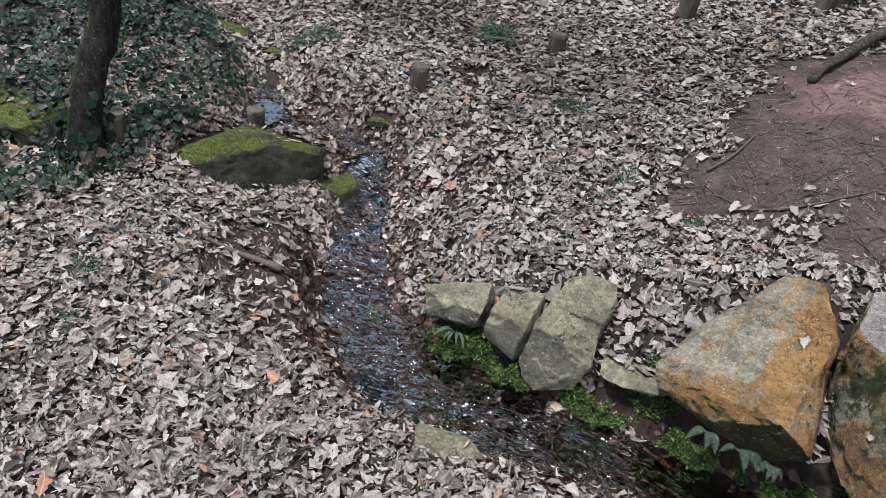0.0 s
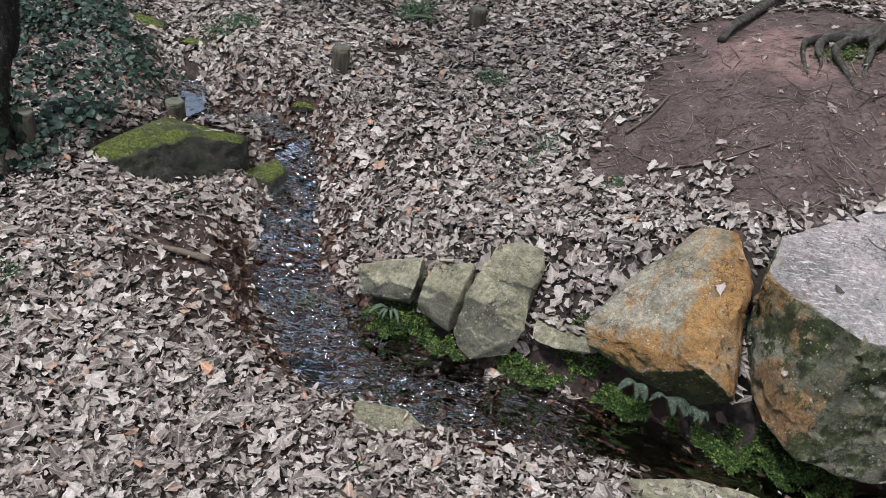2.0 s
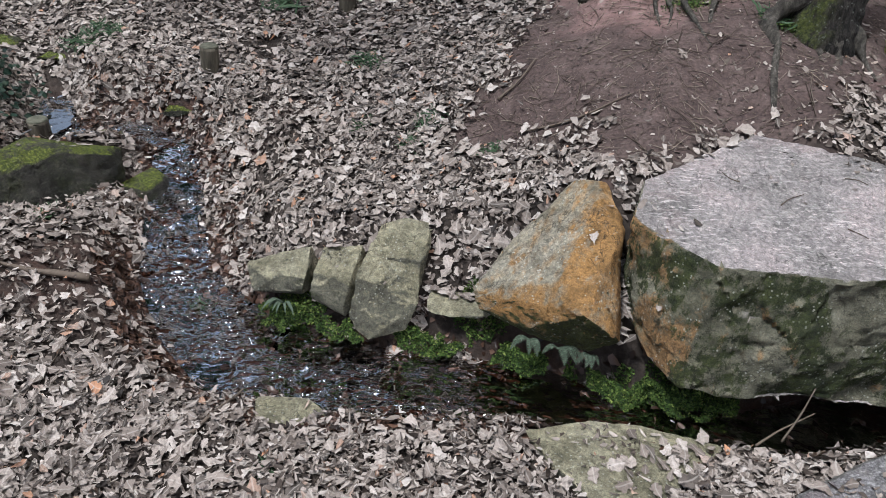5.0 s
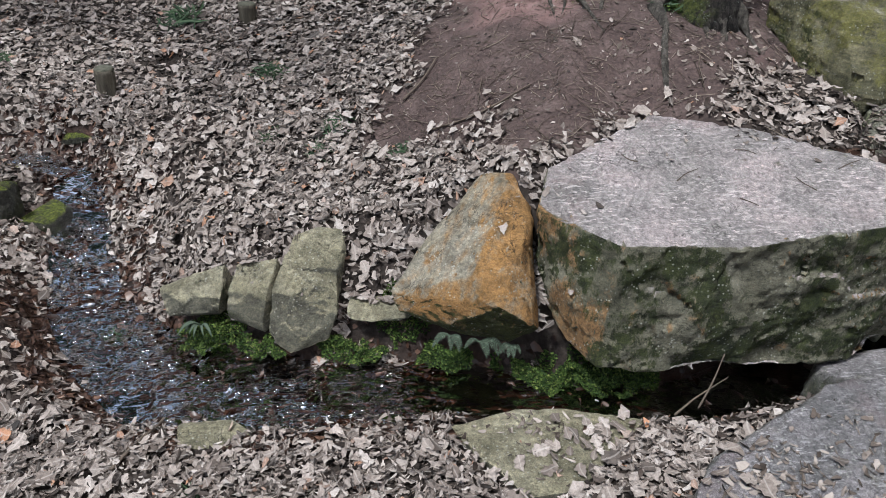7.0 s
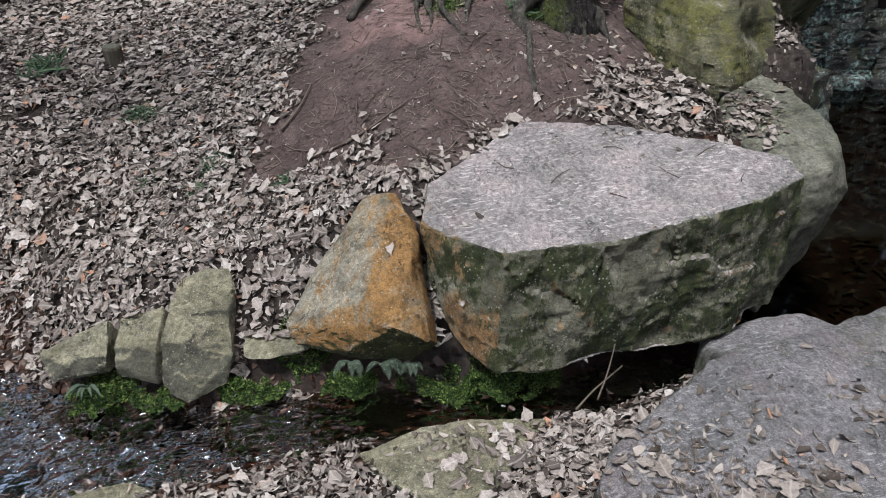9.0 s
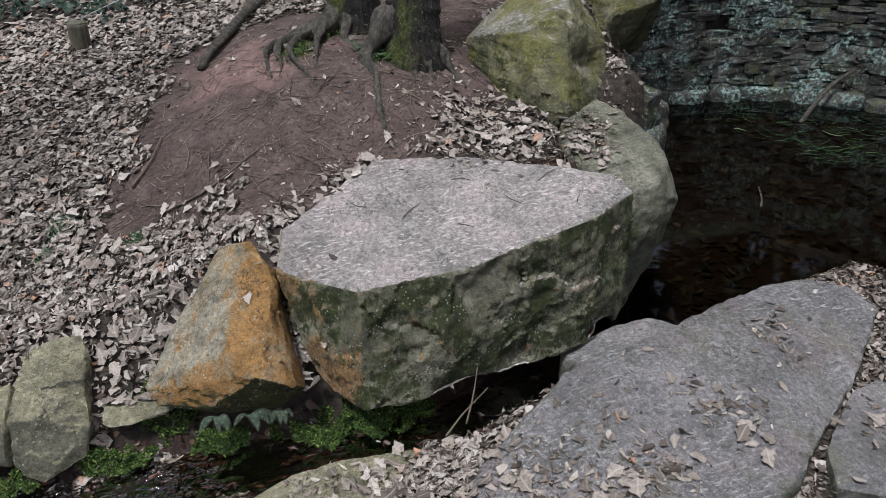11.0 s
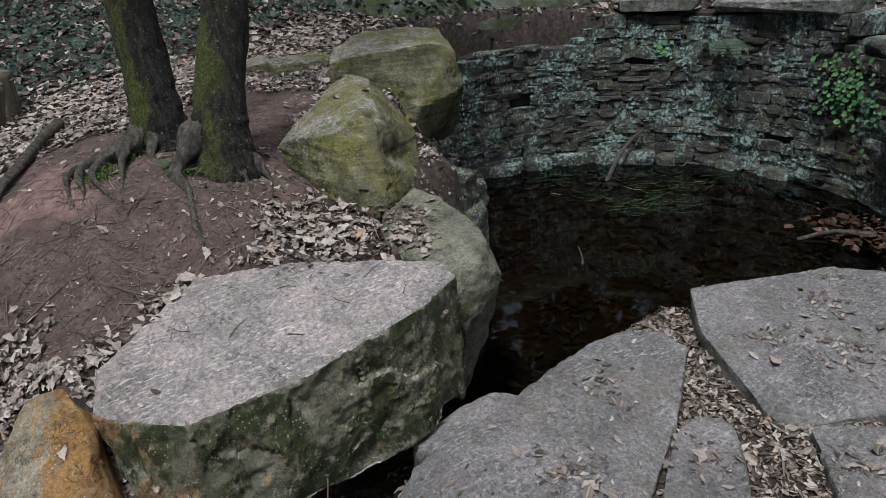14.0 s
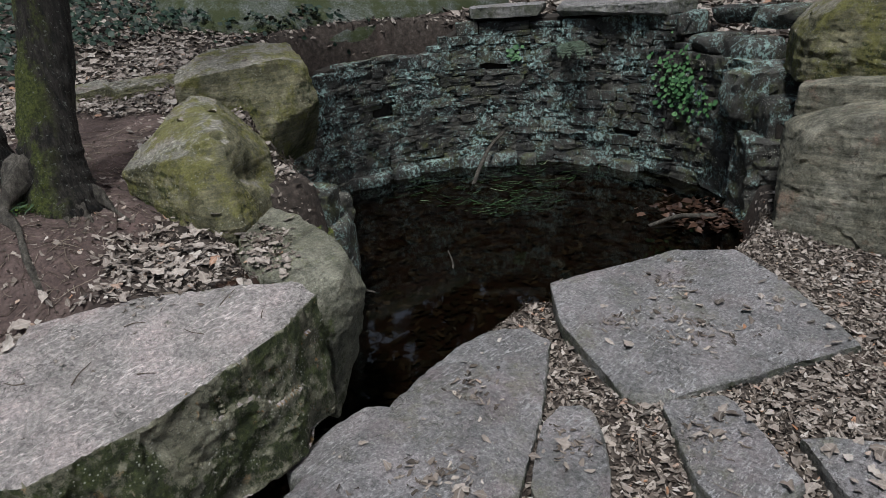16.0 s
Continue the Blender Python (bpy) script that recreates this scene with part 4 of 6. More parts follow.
def wall_top(a):
    """Height of the dry-stone wall at an angle in degrees."""
    return np.interp(a, [-48, -40, -34, -14, -9, 47, 52, 58, 64, 90, 96, 99, 120], [0.35, 0.42, 0.66, 0.7, 0.92, 0.94, 0.9, 0.8, 0.7, 0.72, 0.7, 0.56, 0.45])


def ring(a, r, z):
    a = radians(a)
    return (WC[0] + r * math.cos(a), WC[1] + r * math.sin(a), z)


bm = bmesh.new()
prev = None
for a in np.arange(-50, 122.1, 2.0):
    h = float(wall_top(a)) - 0.03
    cur = [bm.verts.new(ring(a, r, z)) for r, z in ((WR + 0.05, -0.6), (WR + 0.05, h), (WR + 0.4, h), (WR + 0.4, -0.6))]
    if prev:
        for k in range(4):
            bm.faces.new((prev[k], cur[k], cur[(k + 1) % 4], prev[(k + 1) % 4]))
    else:
        bm.faces.new(cur)
    prev = cur
bm.faces.new(prev[::-1])
bmesh.ops.recalc_face_normals(bm, faces=bm.faces)
M_core, nt, b = material("wall_earth_core", 0.95)
nt.links.new(ramp(nt, tex(nt, 30, 6, 0.7), [(0.35, (0.012, 0.01, 0.008)), (0.7, (0.045, 0.036, 0.03))]), b.inputs["Base Color"])
wall = link("wall_north", bm, M_core, smooth=False)
tagged(wall, "curved dry-stone retaining wall of dark lichen-spotted stones", "wall", kind="structure")

# ---- trees ----


def tree(base, ctrl, radii, flare, roots, label, height, lean, seed, mat=M_bark):
    """A leafless tree: trunk, surface roots, limbs and a crown of twigs."""
    rnd = random.Random(seed)
    root = new("tree")
    root.location = base
    inv = Vector(base)
    top = Vector(ctrl[-1])
    ctrl = list(ctrl) + [top + Vector(lean) * k + Vector((rnd.uniform(-0.1, 0.1), rnd.uniform(-0.1, 0.1), height * k)) for k in (0.35, 0.7, 1.0)]
    pts = [p - inv for p in curve_pts(ctrl, 110)]
    rs = []
    for i, p in enumerate(pts):
        h = max(p.z, 0)
        rs.append((radii * (1 - 0.8 * min(h / (height + 1.5), 1))) + flare * math.exp(-max(p.z + 0.05, 0) / 0.13))
    bm = bmesh.new()
    tube(bm, pts, rs, 72, 0.09, seed)
    for v in bm.verts:
        if v.co.z < 1.6:
            o = Vector((v.co.x, v.co.y, v.co.z * 0.25))
            ang = math.atan2(v.co.y - pts[0].y, v.co.x - pts[0].x)
            lobe = flare * 1.1 * max(0.0, math.cos(2.5 * ang + seed)) * math.exp(-max(v.co.z, 0) / 0.11)
            v.co = v.co + Vector((v.normal.x, v.normal.y, 0)) * (lobe + 0.018 * noise.fractal(o * 24 + Vector((seed, 0, 0)), 0.7, 2, 4))
    part("trunk", bm, mat, root)
    for k, (line, r0, r1) in enumerate(roots):
        bm = bmesh.new()
        q = [p - inv for p in curve_pts(line, 16)]
        tube(bm, q, [r1 + (r0 - r1) * (1 - i / 15) ** 1.8 for i in range(16)], 14, 0.9, seed + k)
        part("root", bm, M_root, root, "bare grey surface root" if k == 0 else "")
    crown = bmesh.new()
    for k in range(9):
        s = rnd.uniform(0.76, 0.99)
        p = pts[int(s * 109)]
        w = k * 2.4 + rnd.uniform(-0.4, 0.4)
        d = Vector((math.cos(w), math.sin(w), rnd.uniform(0.5, 1.1))).normalized()
        ln = height * 0.42 * (1.15 - s * 0.6)
        line = [p, p + d * ln * 0.4 + Vector((0, 0, 0.05)), p + d * ln * 0.75 + Vector((rnd.uniform(-0.2, 0.2), rnd.uniform(-0.2, 0.2), ln * 0.15)), p + d * ln + Vector((0, 0, ln * 0.3))]
        c = curve_pts(line, 10)
        bm = bmesh.new()
        tube(bm, c, [max(0.045 * (1 - i / 10.5), 0.006) for i in range(10)], 7, 0.2, k)
        part("limb", bm, mat, root)
        for j in range(16):
            q = c[rnd.randrange(3, 10)]
            e = Vector((rnd.uniform(-1, 1), rnd.uniform(-1, 1), rnd.uniform(-0.1, 1))).normalized() * rnd.uniform(0.3, 0.8)
            tube(crown, [q, q + e * 0.5 + Vector((0, 0, 0.04)), q + e], [0.008, 0.006, 0.002], 4)
    part("crown", crown, M_twig, root, "bare brown winter twigs")
    tagged(root, label, "tree", "woodland trees")
    return root



def along(pts):
    """Points at a height over the ground."""
    return [(x, y, gz(x, y) + h) for x, y, h in pts]


g1, g2, g0 = gz(1.09, 3.05), gz(0.915, 3.365), gz(-2.55, 1.94)
tree((1.09, 3.05, g1), [(1.09, 3.05, g1 - 0.1), (1.11, 3.07, g1 + 0.12), (1.16, 3.11, g1 + 0.36), (1.275, 3.15, g1 + 0.84)], 0.118, 0.06,
     [(along([(1.03, 3.06, 0.15), (0.96, 3.04, 0.1), (0.895, 3.01, 0.05), (0.86, 2.95, 0.012), (0.87, 2.84, 0.006), (0.84, 2.7, 0.004), (0.82, 2.54, 0.0), (0.82, 2.46, -0.008)]), 0.07, 0.006),
      (along([(1.11, 3.04, 0.1), (1.19, 2.98, 0.06), (1.25, 2.9, 0.006), (1.3, 2.72, -0.006)]), 0.07, 0.005),
      (along([(1.08, 3.03, 0.1), (1.05, 2.95, 0.035), (1.05, 2.89, 0.006), (1.04, 2.78, -0.01)]), 0.065, 0.006),
      (along([(1.1, 3.02, 0.1), (1.12, 2.94, 0.035), (1.13, 2.88, 0.0), (1.14, 2.82, -0.015)]), 0.06, 0.01)],
     "dark furrowed tree trunk with grey exposed roots", 3.6, (0.5, 0.0, 0.0), 3)
tree((0.915, 3.365, g2), [(0.915, 3.365, g2 - 0.1), (0.915, 3.39, g2 + 0.1), (0.92, 3.44, g2 + 0.35), (0.905, 3.47, g2 + 0.75)], 0.115, 0.05,
     [(along([(0.88, 3.38, 0.12), (0.78, 3.33, 0.07), (0.67, 3.31, 0.05), (0.55, 3.33, 0.035), (0.46, 3.32, 0.024), (0.44, 3.2, 0.014), (0.44, 2.97, -0.008)]), 0.06, 0.007),
      (along([(0.8, 3.33, 0.07), (0.71, 3.26, 0.05), (0.67, 3.14, 0.025), (0.63, 2.98, -0.006)]), 0.045, 0.007),
      (along([(0.62, 3.31, 0.03), (0.55, 3.18, 0.03), (0.57, 3.0, 0.012), (0.62, 2.82, -0.004)]), 0.026, 0.006),
      (along([(0.54, 3.33, 0.03), (0.5, 3.24, 0.03), (0.5, 3.12, 0.012), (0.47, 3.0, -0.006)]), 0.022, 0.005),
      (along([(0.9, 3.35, 0.1), (0.84, 3.26, 0.05), (0.8, 3.16, -0.01)]), 0.06, 0.01)],
     "slender dark tree trunk with mossy roots over red earth", 3.4, (-0.1, 0.1, 0.0), 7)
tree((-2.55, 1.94, g0), [(-2.55, 1.94, g0 - 0.1), (-2.6, 2.01, g0 + 0.18), (-2.62, 2.11, g0 + 0.39), (-2.62, 2.2, g0 + 0.59)], 0.062, 0.022,
     [([(-2.5, 1.9, g0 + 0.08), (-2.46, 1.86, g0 + 0.01), (-2.42, 1.8, g0 - 0.03)], 0.03, 0.015)],
     "leaning ivy-footed tree trunk with a mossy flank", 4.2, (0.2, 0.5, 0.0), 11, M_dark_bark)
tree((-3.4, 3.1, gz(-3.4, 3.1)), [(-3.4, 3.1, gz(-3.4, 3.1) - 0.05), (-3.4, 3.13, gz(-3.4, 3.1) + 0.3), (-3.42, 3.2, gz(-3.4, 3.1) + 0.7)], 0.03, 0.01, [], "thin dark sapling among the ivy", 2.4, (0.2, 0.1, 0.0), 13, M_dark_bark)

# ---- posts, wire, stump ----


def post(x, y, r, h, label, lean=(0, 0), seed=0):
    root = new("post")
    z = gz(x, y)
    root.location = (x, y, z)
    bm = bmesh.new()
    tube(bm, [(lean[0] * k, lean[1] * k, -0.12 + (h + 0.12) * k) for k in (0, 0.3, 0.6, 0.9)] + [(lean[0], lean[1], h - 0.006)], [r, r, r * 0.99, r * 0.985, r * 0.98], 20, 0.05, seed)
    part("shaft", bm, M_post, root)
    bm = bmesh.new()
    tube(bm, [(lean[0], lean[1], h - 0.012), (lean[0], lean[1], h), (lean[0], lean[1], h + 0.004)], [r * 0.975, r * 0.95, r * 0.8], 20, 0.05, seed)
    part("end_grain", bm, M_post_top, root, "pale weathered sawn top")
    return tagged(root, label, "post", "timber posts")


post(-1.62, 3.16, 0.045, 0.13, "short round timber post in the leafy slope", (0.005, 0.01), 1)
post(-1.08, 3.82, 0.048, 0.1, "short round timber post in the leafy slope", (0.0, 0.01), 2)
post(-0.48, 4.42, 0.055, 0.16, "short round timber post in the leafy slope", (0.01, 0.0), 3)
post(-2.52, 2.07, 0.042, 0.16, "mossy cut timber post beside the ivy-footed tree", (0.0, 0.01), 4)
post(-2.27, 2.72, 0.046, 0.1, "dark stubby timber post beside the puddle", (0.0, 0.0), 5)
post(0.22, 4.64, 0.055, 0.26, "leaning pale timber post at the ivy edge", (0.09, 0.04), 6)
post(0.36, 4.84, 0.06, 0.26, "mossy upright timber post at the ivy edge", (0.0, 0.0), 7)


def stick(name, ctrl, r0, r1, label, category, mat=M_root, n=14, seed=0):
    bm = bmesh.new()
    c = curve_pts(ctrl, n)
    tube(bm, c, [r0 + (r1 - r0) * i / (n - 1) for i in range(n)], 8, 0.4, seed)
    ob = link(name, bm, mat)
    return tagged(ob, label, category)


z4, z5 = gz(-2.54, 2.1) + 0.13, gz(-2.22, 2.66) + 0.09
stick("wire", [(-2.52, 2.13, z4 - 0.03), (-2.44, 2.27, z4 - 0.07), (-2.34, 2.45, z5 - 0.03), (-2.24, 2.63, z5)], 0.003, 0.003, "slack grey wire strung between two posts", "wire", M_wire)
stick("wire", [(0.42, 4.8, gz(0.4, 4.8) + 0.22), (-0.2, 4.72, gz(-0.2, 4.72) + 0.12), (-0.47, 4.62, gz(-0.47, 4.62) + 0.1)], 0.003, 0.003, "slack grey wire strung between two posts", "wire", M_wire)
stick("dead_branch", [(x, y, gz(x, y) + h) for x, y, h in ((0.15, 3.51, 0.015), (0.21, 3.68, 0.035), (0.31, 3.88, 0.03), (0.44, 4.1, 0.05), (0.56, 4.29, 0.05))], 0.018, 0.032, "grey fallen branch lying over the red earth", "branch", seed=2)
stick("dead_branch", on_ground([(-1.92, 1.83), (-1.78, 1.84), (-1.7, 1.86), (-1.6, 1.88)], 0.025), 0.006, 0.016, "short brown stick lying in dead leaves", "branch", M_twig, seed=3)
stick("twig", on_ground([(-1.02, 1.36), (-0.98, 1.46), (-0.955, 1.56), (-0.94, 1.64)], 0.03), 0.007, 0.004, "thin straight brown twig on dead leaves", "twig", M_twig)
stick("twig", on_ground([(-0.2, 2.78), (-0.12, 2.86), (-0.06, 2.97)], 0.015), 0.006, 0.003, "thin pale twig on bare earth", "twig", M_twig)
stick("twig", on_ground([(-0.1, 2.56), (0.1, 2.55), (0.3, 2.58)], 0.012), 0.005, 0.003, "thin dark twig on trodden earth", "twig", M_twig)
stick("dead_branch", [(4.35, 3.72, POOL_Z - 0.02), (4.6, 3.84, -0.26), (4.8, 3.9, -0.15), (4.95, 3.87, -0.05)], 0.02, 0.013, "grey dead branch leaning from pool to wall", "branch", seed=5)
stick("dead_branch", [(4.35, 2.05, POOL_Z + 0.0), (4.55, 1.95, POOL_Z + 0.03), (4.68, 1.83, POOL_Z + 0.02), (4.72, 1.75, POOL_Z + 0.02)], 0.012, 0.022, "pale broken branch lying in the pool margin", "branch", seed=6)
stick("twig", [(3.0, 2.62, POOL_Z - 0.02), (3.1, 2.72, POOL_Z + 0.01), (3.2, 2.86, POOL_Z + 0.015)], 0.008, 0.004, "thin pale twig poking from the pool", "twig", M_root)
stick("twig", [(2.55, 2.78, POOL_Z - 0.02), (2.5, 2.85, POOL_Z + 0.01), (2.42, 2.98, POOL_Z + 0.015)], 0.008, 0.004, "thin pale twig poking from the pool", "twig", M_root)
stick("twig", [(0.78, 1.52, -0.24), (0.82, 1.56, -0.16), (0.85, 1.6, -0.08)], 0.004, 0.002, "thin dry twig sticking up from the stream edge", "twig", M_twig)
stick("twig", [(0.7, 1.5, -0.25), (0.78, 1.55, -0.22), (0.9, 1.62, -0.2)], 0.004, 0.002, "thin dry twig over the stream edge", "twig", M_twig)

# rough rendered kerb on the slope above the wall
bm = bmesh.new()
line = [(2.55, 5.6, 1.1), (2.8, 5.2, 1.03), (3.3, 4.8, 0.88), (3.78, 4.72, 0.87), (4.3, 4.66, 0.92), (5.0, 4.62, 0.95), (5.8, 4.5, 0.98)]
prev = None
for i, p in enumerate(curve_pts(line, 90)):
    up = min(1.0, i / 14)
    cur = [bm.verts.new((p.x + dx, p.y + dy, p.z + dz * (up if dz > 0 else 1) + 0.025 * noise.noise(Vector((i * 0.35, k, 0))))) for k, (dx, dy, dz) in enumerate(((0, 0, -0.4), (-0.01, -0.02, 0.02), (0.03, 0.06, 0.13), (0.16, 0.3, 0.42), (0.45, 0.75, 0.72), (0.6, 0.95, 0.0)))]
    if prev:
        for k in range(6):
            bm.faces.new((prev[k], cur[k], cur[(k + 1) % 6], prev[(k + 1) % 6]))
    else:
        bm.faces.new(cur)
    prev = cur
bm.faces.new(prev[::-1])
bmesh.ops.recalc_face_normals(bm, faces=bm.faces)
tagged(link("kerb", bm, M_kerb), "grey pebbly rendered kerb with a mossy lower edge", "kerb", kind="structure")

# coping stones on the wall
rc = random.Random(5)
for a0, a1, r0, r1, z, th in ((29, 50, -0.05, 0.4, 0.96, 0.06), (-8, 26, -0.04, 0.42, 0.95, 0.07), (-13, -9, 0.0, 0.3, 0.8, 0.12), (-24, -14, 0.02, 0.3, 0.68, 0.1), (-34, -25, 0.05, 0.35, 0.62, 0.16),
                              (-22, -12, 0.3, 0.6, 0.86, 0.08), (-34, -23, 0.3, 0.65, 0.85, 0.1), (10, 30, 0.5, 0.9, 1.06, 0.07), (-10, 8, 0.5, 0.95, 1.06, 0.07)):
    pts = []
    for a, r in ((a0, r0), ((a0 + a1) / 2, r0 - 0.03), (a1, r0), (a1, r1), ((a0 + a1) / 2, r1 + 0.03), (a0, r1)):
        q = ring(a + rc.uniform(-0.8, 0.8), WR + r, 0)
        pts += [(q[0], q[1], z + th + rc.uniform(-0.012, 0.012)), (q[0], q[1], z - 0.03)]
    rock("coping_stone", pts, M_slab if z > 0.9 else M_wall, "flat rough stone lying on top of the wall", "coping", "coping stones", edge=0.05, amp=0.012, bevel=0.014, strata=0.008, seed=60 + int(a0))
rock("boulder", [ring(a, WR + r, z) for a, r, z in ((-32, -0.12, 0.3), (-42, -0.15, 0.3), (-32, -0.1, 0.58), (-42, -0.12, 0.6), (-34, 0.3, 0.66), (-43, 0.3, 0.62), (-36, -0.16, 0.45), (-34, 0.3, 0.2), (-42, 0.3, 0.2))],
     M_wall, "dark mossy boulder set in the end of the wall", "boulder", edge=0.035, amp=0.02, bevel=0.04, seed=71)
rock("stone", [ring(a, WR + r, z) for a in (-41, -50) for r in (0.0, 0.4) for z in (0.15, 0.46)], M_wall, "dark stone wedged at the end of the wall", "stone", "stones at the wall end", edge=0.035, amp=0.014, seed=73)
rock("boulder", block([ring(a, WR + r, 0.22) for a, r in ((-38, -0.08), (-52, -0.12), (-56, 0.3), (-38, 0.3))], -0.5, -0.03), M_wall, "dark algae-green rock at the foot of the wall end", "boulder", edge=0.035, amp=0.025, strata=0.02, seed=72)

# flat stones along the foot of the wall
for a0, a1, r0, z in ((32, 37, -0.14, -0.27), (38, 49, -0.17, -0.24), (50, 56, -0.12, -0.26), (58, 68, -0.1, -0.25), (70, 79, -0.12, -0.24), (81, 92, -0.12, -0.26), (14, 20, -0.1, -0.29), (-2, 8, -0.1, -0.28)):
    pts = []
    for a, r in ((a0, r0 + 0.03), ((a0 + a1) / 2, r0), (a1, r0 + 0.05), (a1, 0.08), (a0, 0.08)):
        q = ring(a + rc.uniform(-0.8, 0.8), WR + r, 0)
        pts += [(q[0], q[1], z + rc.uniform(-0.012, 0.012)), (q[0], q[1], z - 0.16)]
    rock("stone", pts, M_wall, "flat dark stone along the foot of the wall", "stone", "stones at the wall foot", edge=0.04, amp=0.01, bevel=0.012, strata=0.01, seed=130 + a0)

# ---- plants ----


def leaf_template(widths, fold, curl, twist, other=None):
    """A leaf along x with a folded midrib: corners, quads and the place of each corner on the leaf."""
    n = len(widths)
    v, f, uv = [], [], []
    for i in range(n):
        s = i / (n - 1)
        z = curl * (s - 0.5) ** 2
        bow = 0.07 * math.sin(s * 4 + twist * 5)
        for k in (-1, 0, 1):
            w = (other[i] if other and k > 0 else widths[i])
            v.append((s - 0.5 + 0.04 * abs(k) * w, bow + k * w * 0.5, z + fold * abs(k) * w + twist * k * w * (s - 0.5) + 0.06 * k * w * math.sin(i * 1.3 + fold * 20)))
            uv.append((s, k * w * 0.5))
    for i in range(n - 1):
        for k in (0, 1):
            a = i * 3 + k
            f.append((a, a + 3, a + 4, a + 1))
    return np.array(v), np.array(f), np.array(uv)


def lobed(n, lobes, depth, phase=0.0, wide=0.62):
    """Widths along a leaf with rounded lobes, narrow at the stalk."""
    out = []
    for i in range(n):
        t = i / (n - 1)
        body = max(0.0, math.sin(math.pi * min(1.0, max(0.0, t - 0.1) / 0.9) ** 1.35)) ** 0.75
        out.append(0.02 + wide * body * (1 - depth * (0.5 + 0.5 * math.cos(2 * math.pi * lobes * t + phase)) ** 1.5) * (1 + 0.1 * math.sin(i * 7.3 + phase * 5)))
    return out


OAKS = [leaf_template(lobed(11, l, 0.42, p, w), f * 0.5, c * 0.7, t * 0.45, lobed(11, l, 0.42, p + 0.7, w)) for l, w, p, f, c, t in
        ((3.2, 0.7, 0, 0.1, 0.35, 0.3), (3.6, 0.62, 1, -0.16, -0.45, 0.6), (3.0, 0.78, 2, 0.24, 0.6, -0.7), (3.6, 0.55, 0.5, 0.05, -0.25, -0.3), (3.4, 0.66, 1.5, -0.25, 0.6, 0.6), (2.8, 0.82, 2.5, 0.08, 0.2, 0.15), (3.3, 0.48, 3.0, 0.4, 0.9, 1.0), (2.6, 0.66, 4.2, 0.5, -0.6, 0.8), (3.1, 0.6, 5.1, -0.4, 0.5, -1.0), (3.5, 0.74, 5.8, -0.08, -0.15, 0.1))]
SHORTS = [leaf_template(lobed(6, 1.9, 0.45, p, w), f * 0.7, c * 0.7, t * 0.6, lobed(6, 1.9, 0.45, p + 1.4, w * 0.85)) for p, w, f, c, t in ((0, 0.7, 0.12, 0.3, 0.3), (1, 0.55, -0.15, -0.4, -0.4), (2, 0.75, 0.3, 0.5, -0.7), (3, 0.45, 0.5, 0.8, 0.9), (4.4, 0.6, -0.5, -0.7, 0.9))]
FRAGS = [leaf_template(w, f, c, t, o) for w, o, f, c, t in (((0.2, 0.7, 0.1), (0.35, 0.55, 0.15), 0.2, 0.3, 0.4), ((0.1, 0.55, 0.3), (0.4, 0.35, 0.1), -0.3, 0.6, -0.5), ((0.3, 0.24, 0.1), (0.12, 0.25, 0.1), 0.6, 0.5, 0.8))]
IVY = [leaf_template((0.4, 0.95, 0.05), f, c, 0.2) for f, c in ((0.1, -0.3), (-0.15, -0.2), (0.2, 0.2))]
BLADE = [leaf_template((0.05, 0.07, 0.05, 0.01), 0.2, c, 0.1) for c in (0.6, -0.8)]
TINY = [leaf_template((0.7, 0.15), 0.4, c, 0.0) for c in (0.3, -0.4)]
ROUND = [leaf_template((0.6, 0.95, 1.05, 0.98, 0.65), f, -0.15, 0.0) for f in (0.08, 0.15)]


def scatter(name, templates, pos, normal, size, mat, rng, tilt=0.35, spin=None, label="", category="", crumple=0.0):
    """One mesh of many leaves lying at the places given."""
    n = len(pos)
    V, F, U, base = [], [], [], 0
    which = rng.integers(0, len(templates), n)
    yaw = rng.uniform(0, 2 * np.pi, n) if spin is None else spin
    up = normal + rng.normal(0, tilt, (n, 3)) * np.array([1, 1, 0.3])
    up /= np.linalg.norm(up, axis=1, keepdims=True)
    ax = np.stack([np.cos(yaw), np.sin(yaw), np.zeros(n)], -1)
    ax -= up * (ax * up).sum(1, keepdims=True)
    ax /= np.linalg.norm(ax, axis=1, keepdims=True)
    ay = np.cross(up, ax)
    for k, (tv, tf, tu) in enumerate(templates):
        sel = np.where(which == k)[0]
        if not len(sel):
            continue
        s = size[sel, None, None]
        w = tv[None] * s
        w[..., 2] += rng.normal(0, crumple, w.shape[:2]) * size[sel, None]
        flat = rng.uniform(0.75, 1.2, (len(sel), 1))
        P = pos[sel, None] + ax[sel, None] * w[..., 0:1] + ay[sel, None] * (w[..., 1:2] * flat[:, None]) + up[sel, None] * (w[..., 2:3] * rng.uniform(0.2, 1.4, (len(sel), 1, 1)))
        V.append(P.reshape(-1, 3))
        F.append((tf[None] + (np.arange(len(sel)) * len(tv))[:, None, None]).reshape(-1, 4) + base)
        U.append(np.tile(tu[tf].reshape(-1, 2), (len(sel), 1)))
        base += len(sel) * len(tv)
    ob = mesh_from(name, np.concatenate(V), np.concatenate(F), mat, uv=np.concatenate(U))
    return tagged(ob, label, category, kind="stuff")


def slope(x, y):
    e = 0.04
    g = np.stack([-(ground(x + e, y) - ground(x - e, y)) / (2 * e), -(ground(x, y + e) - ground(x, y - e)) / (2 * e), np.ones_like(x)], -1)
    return g / np.linalg.norm(g, axis=1, keepdims=True)


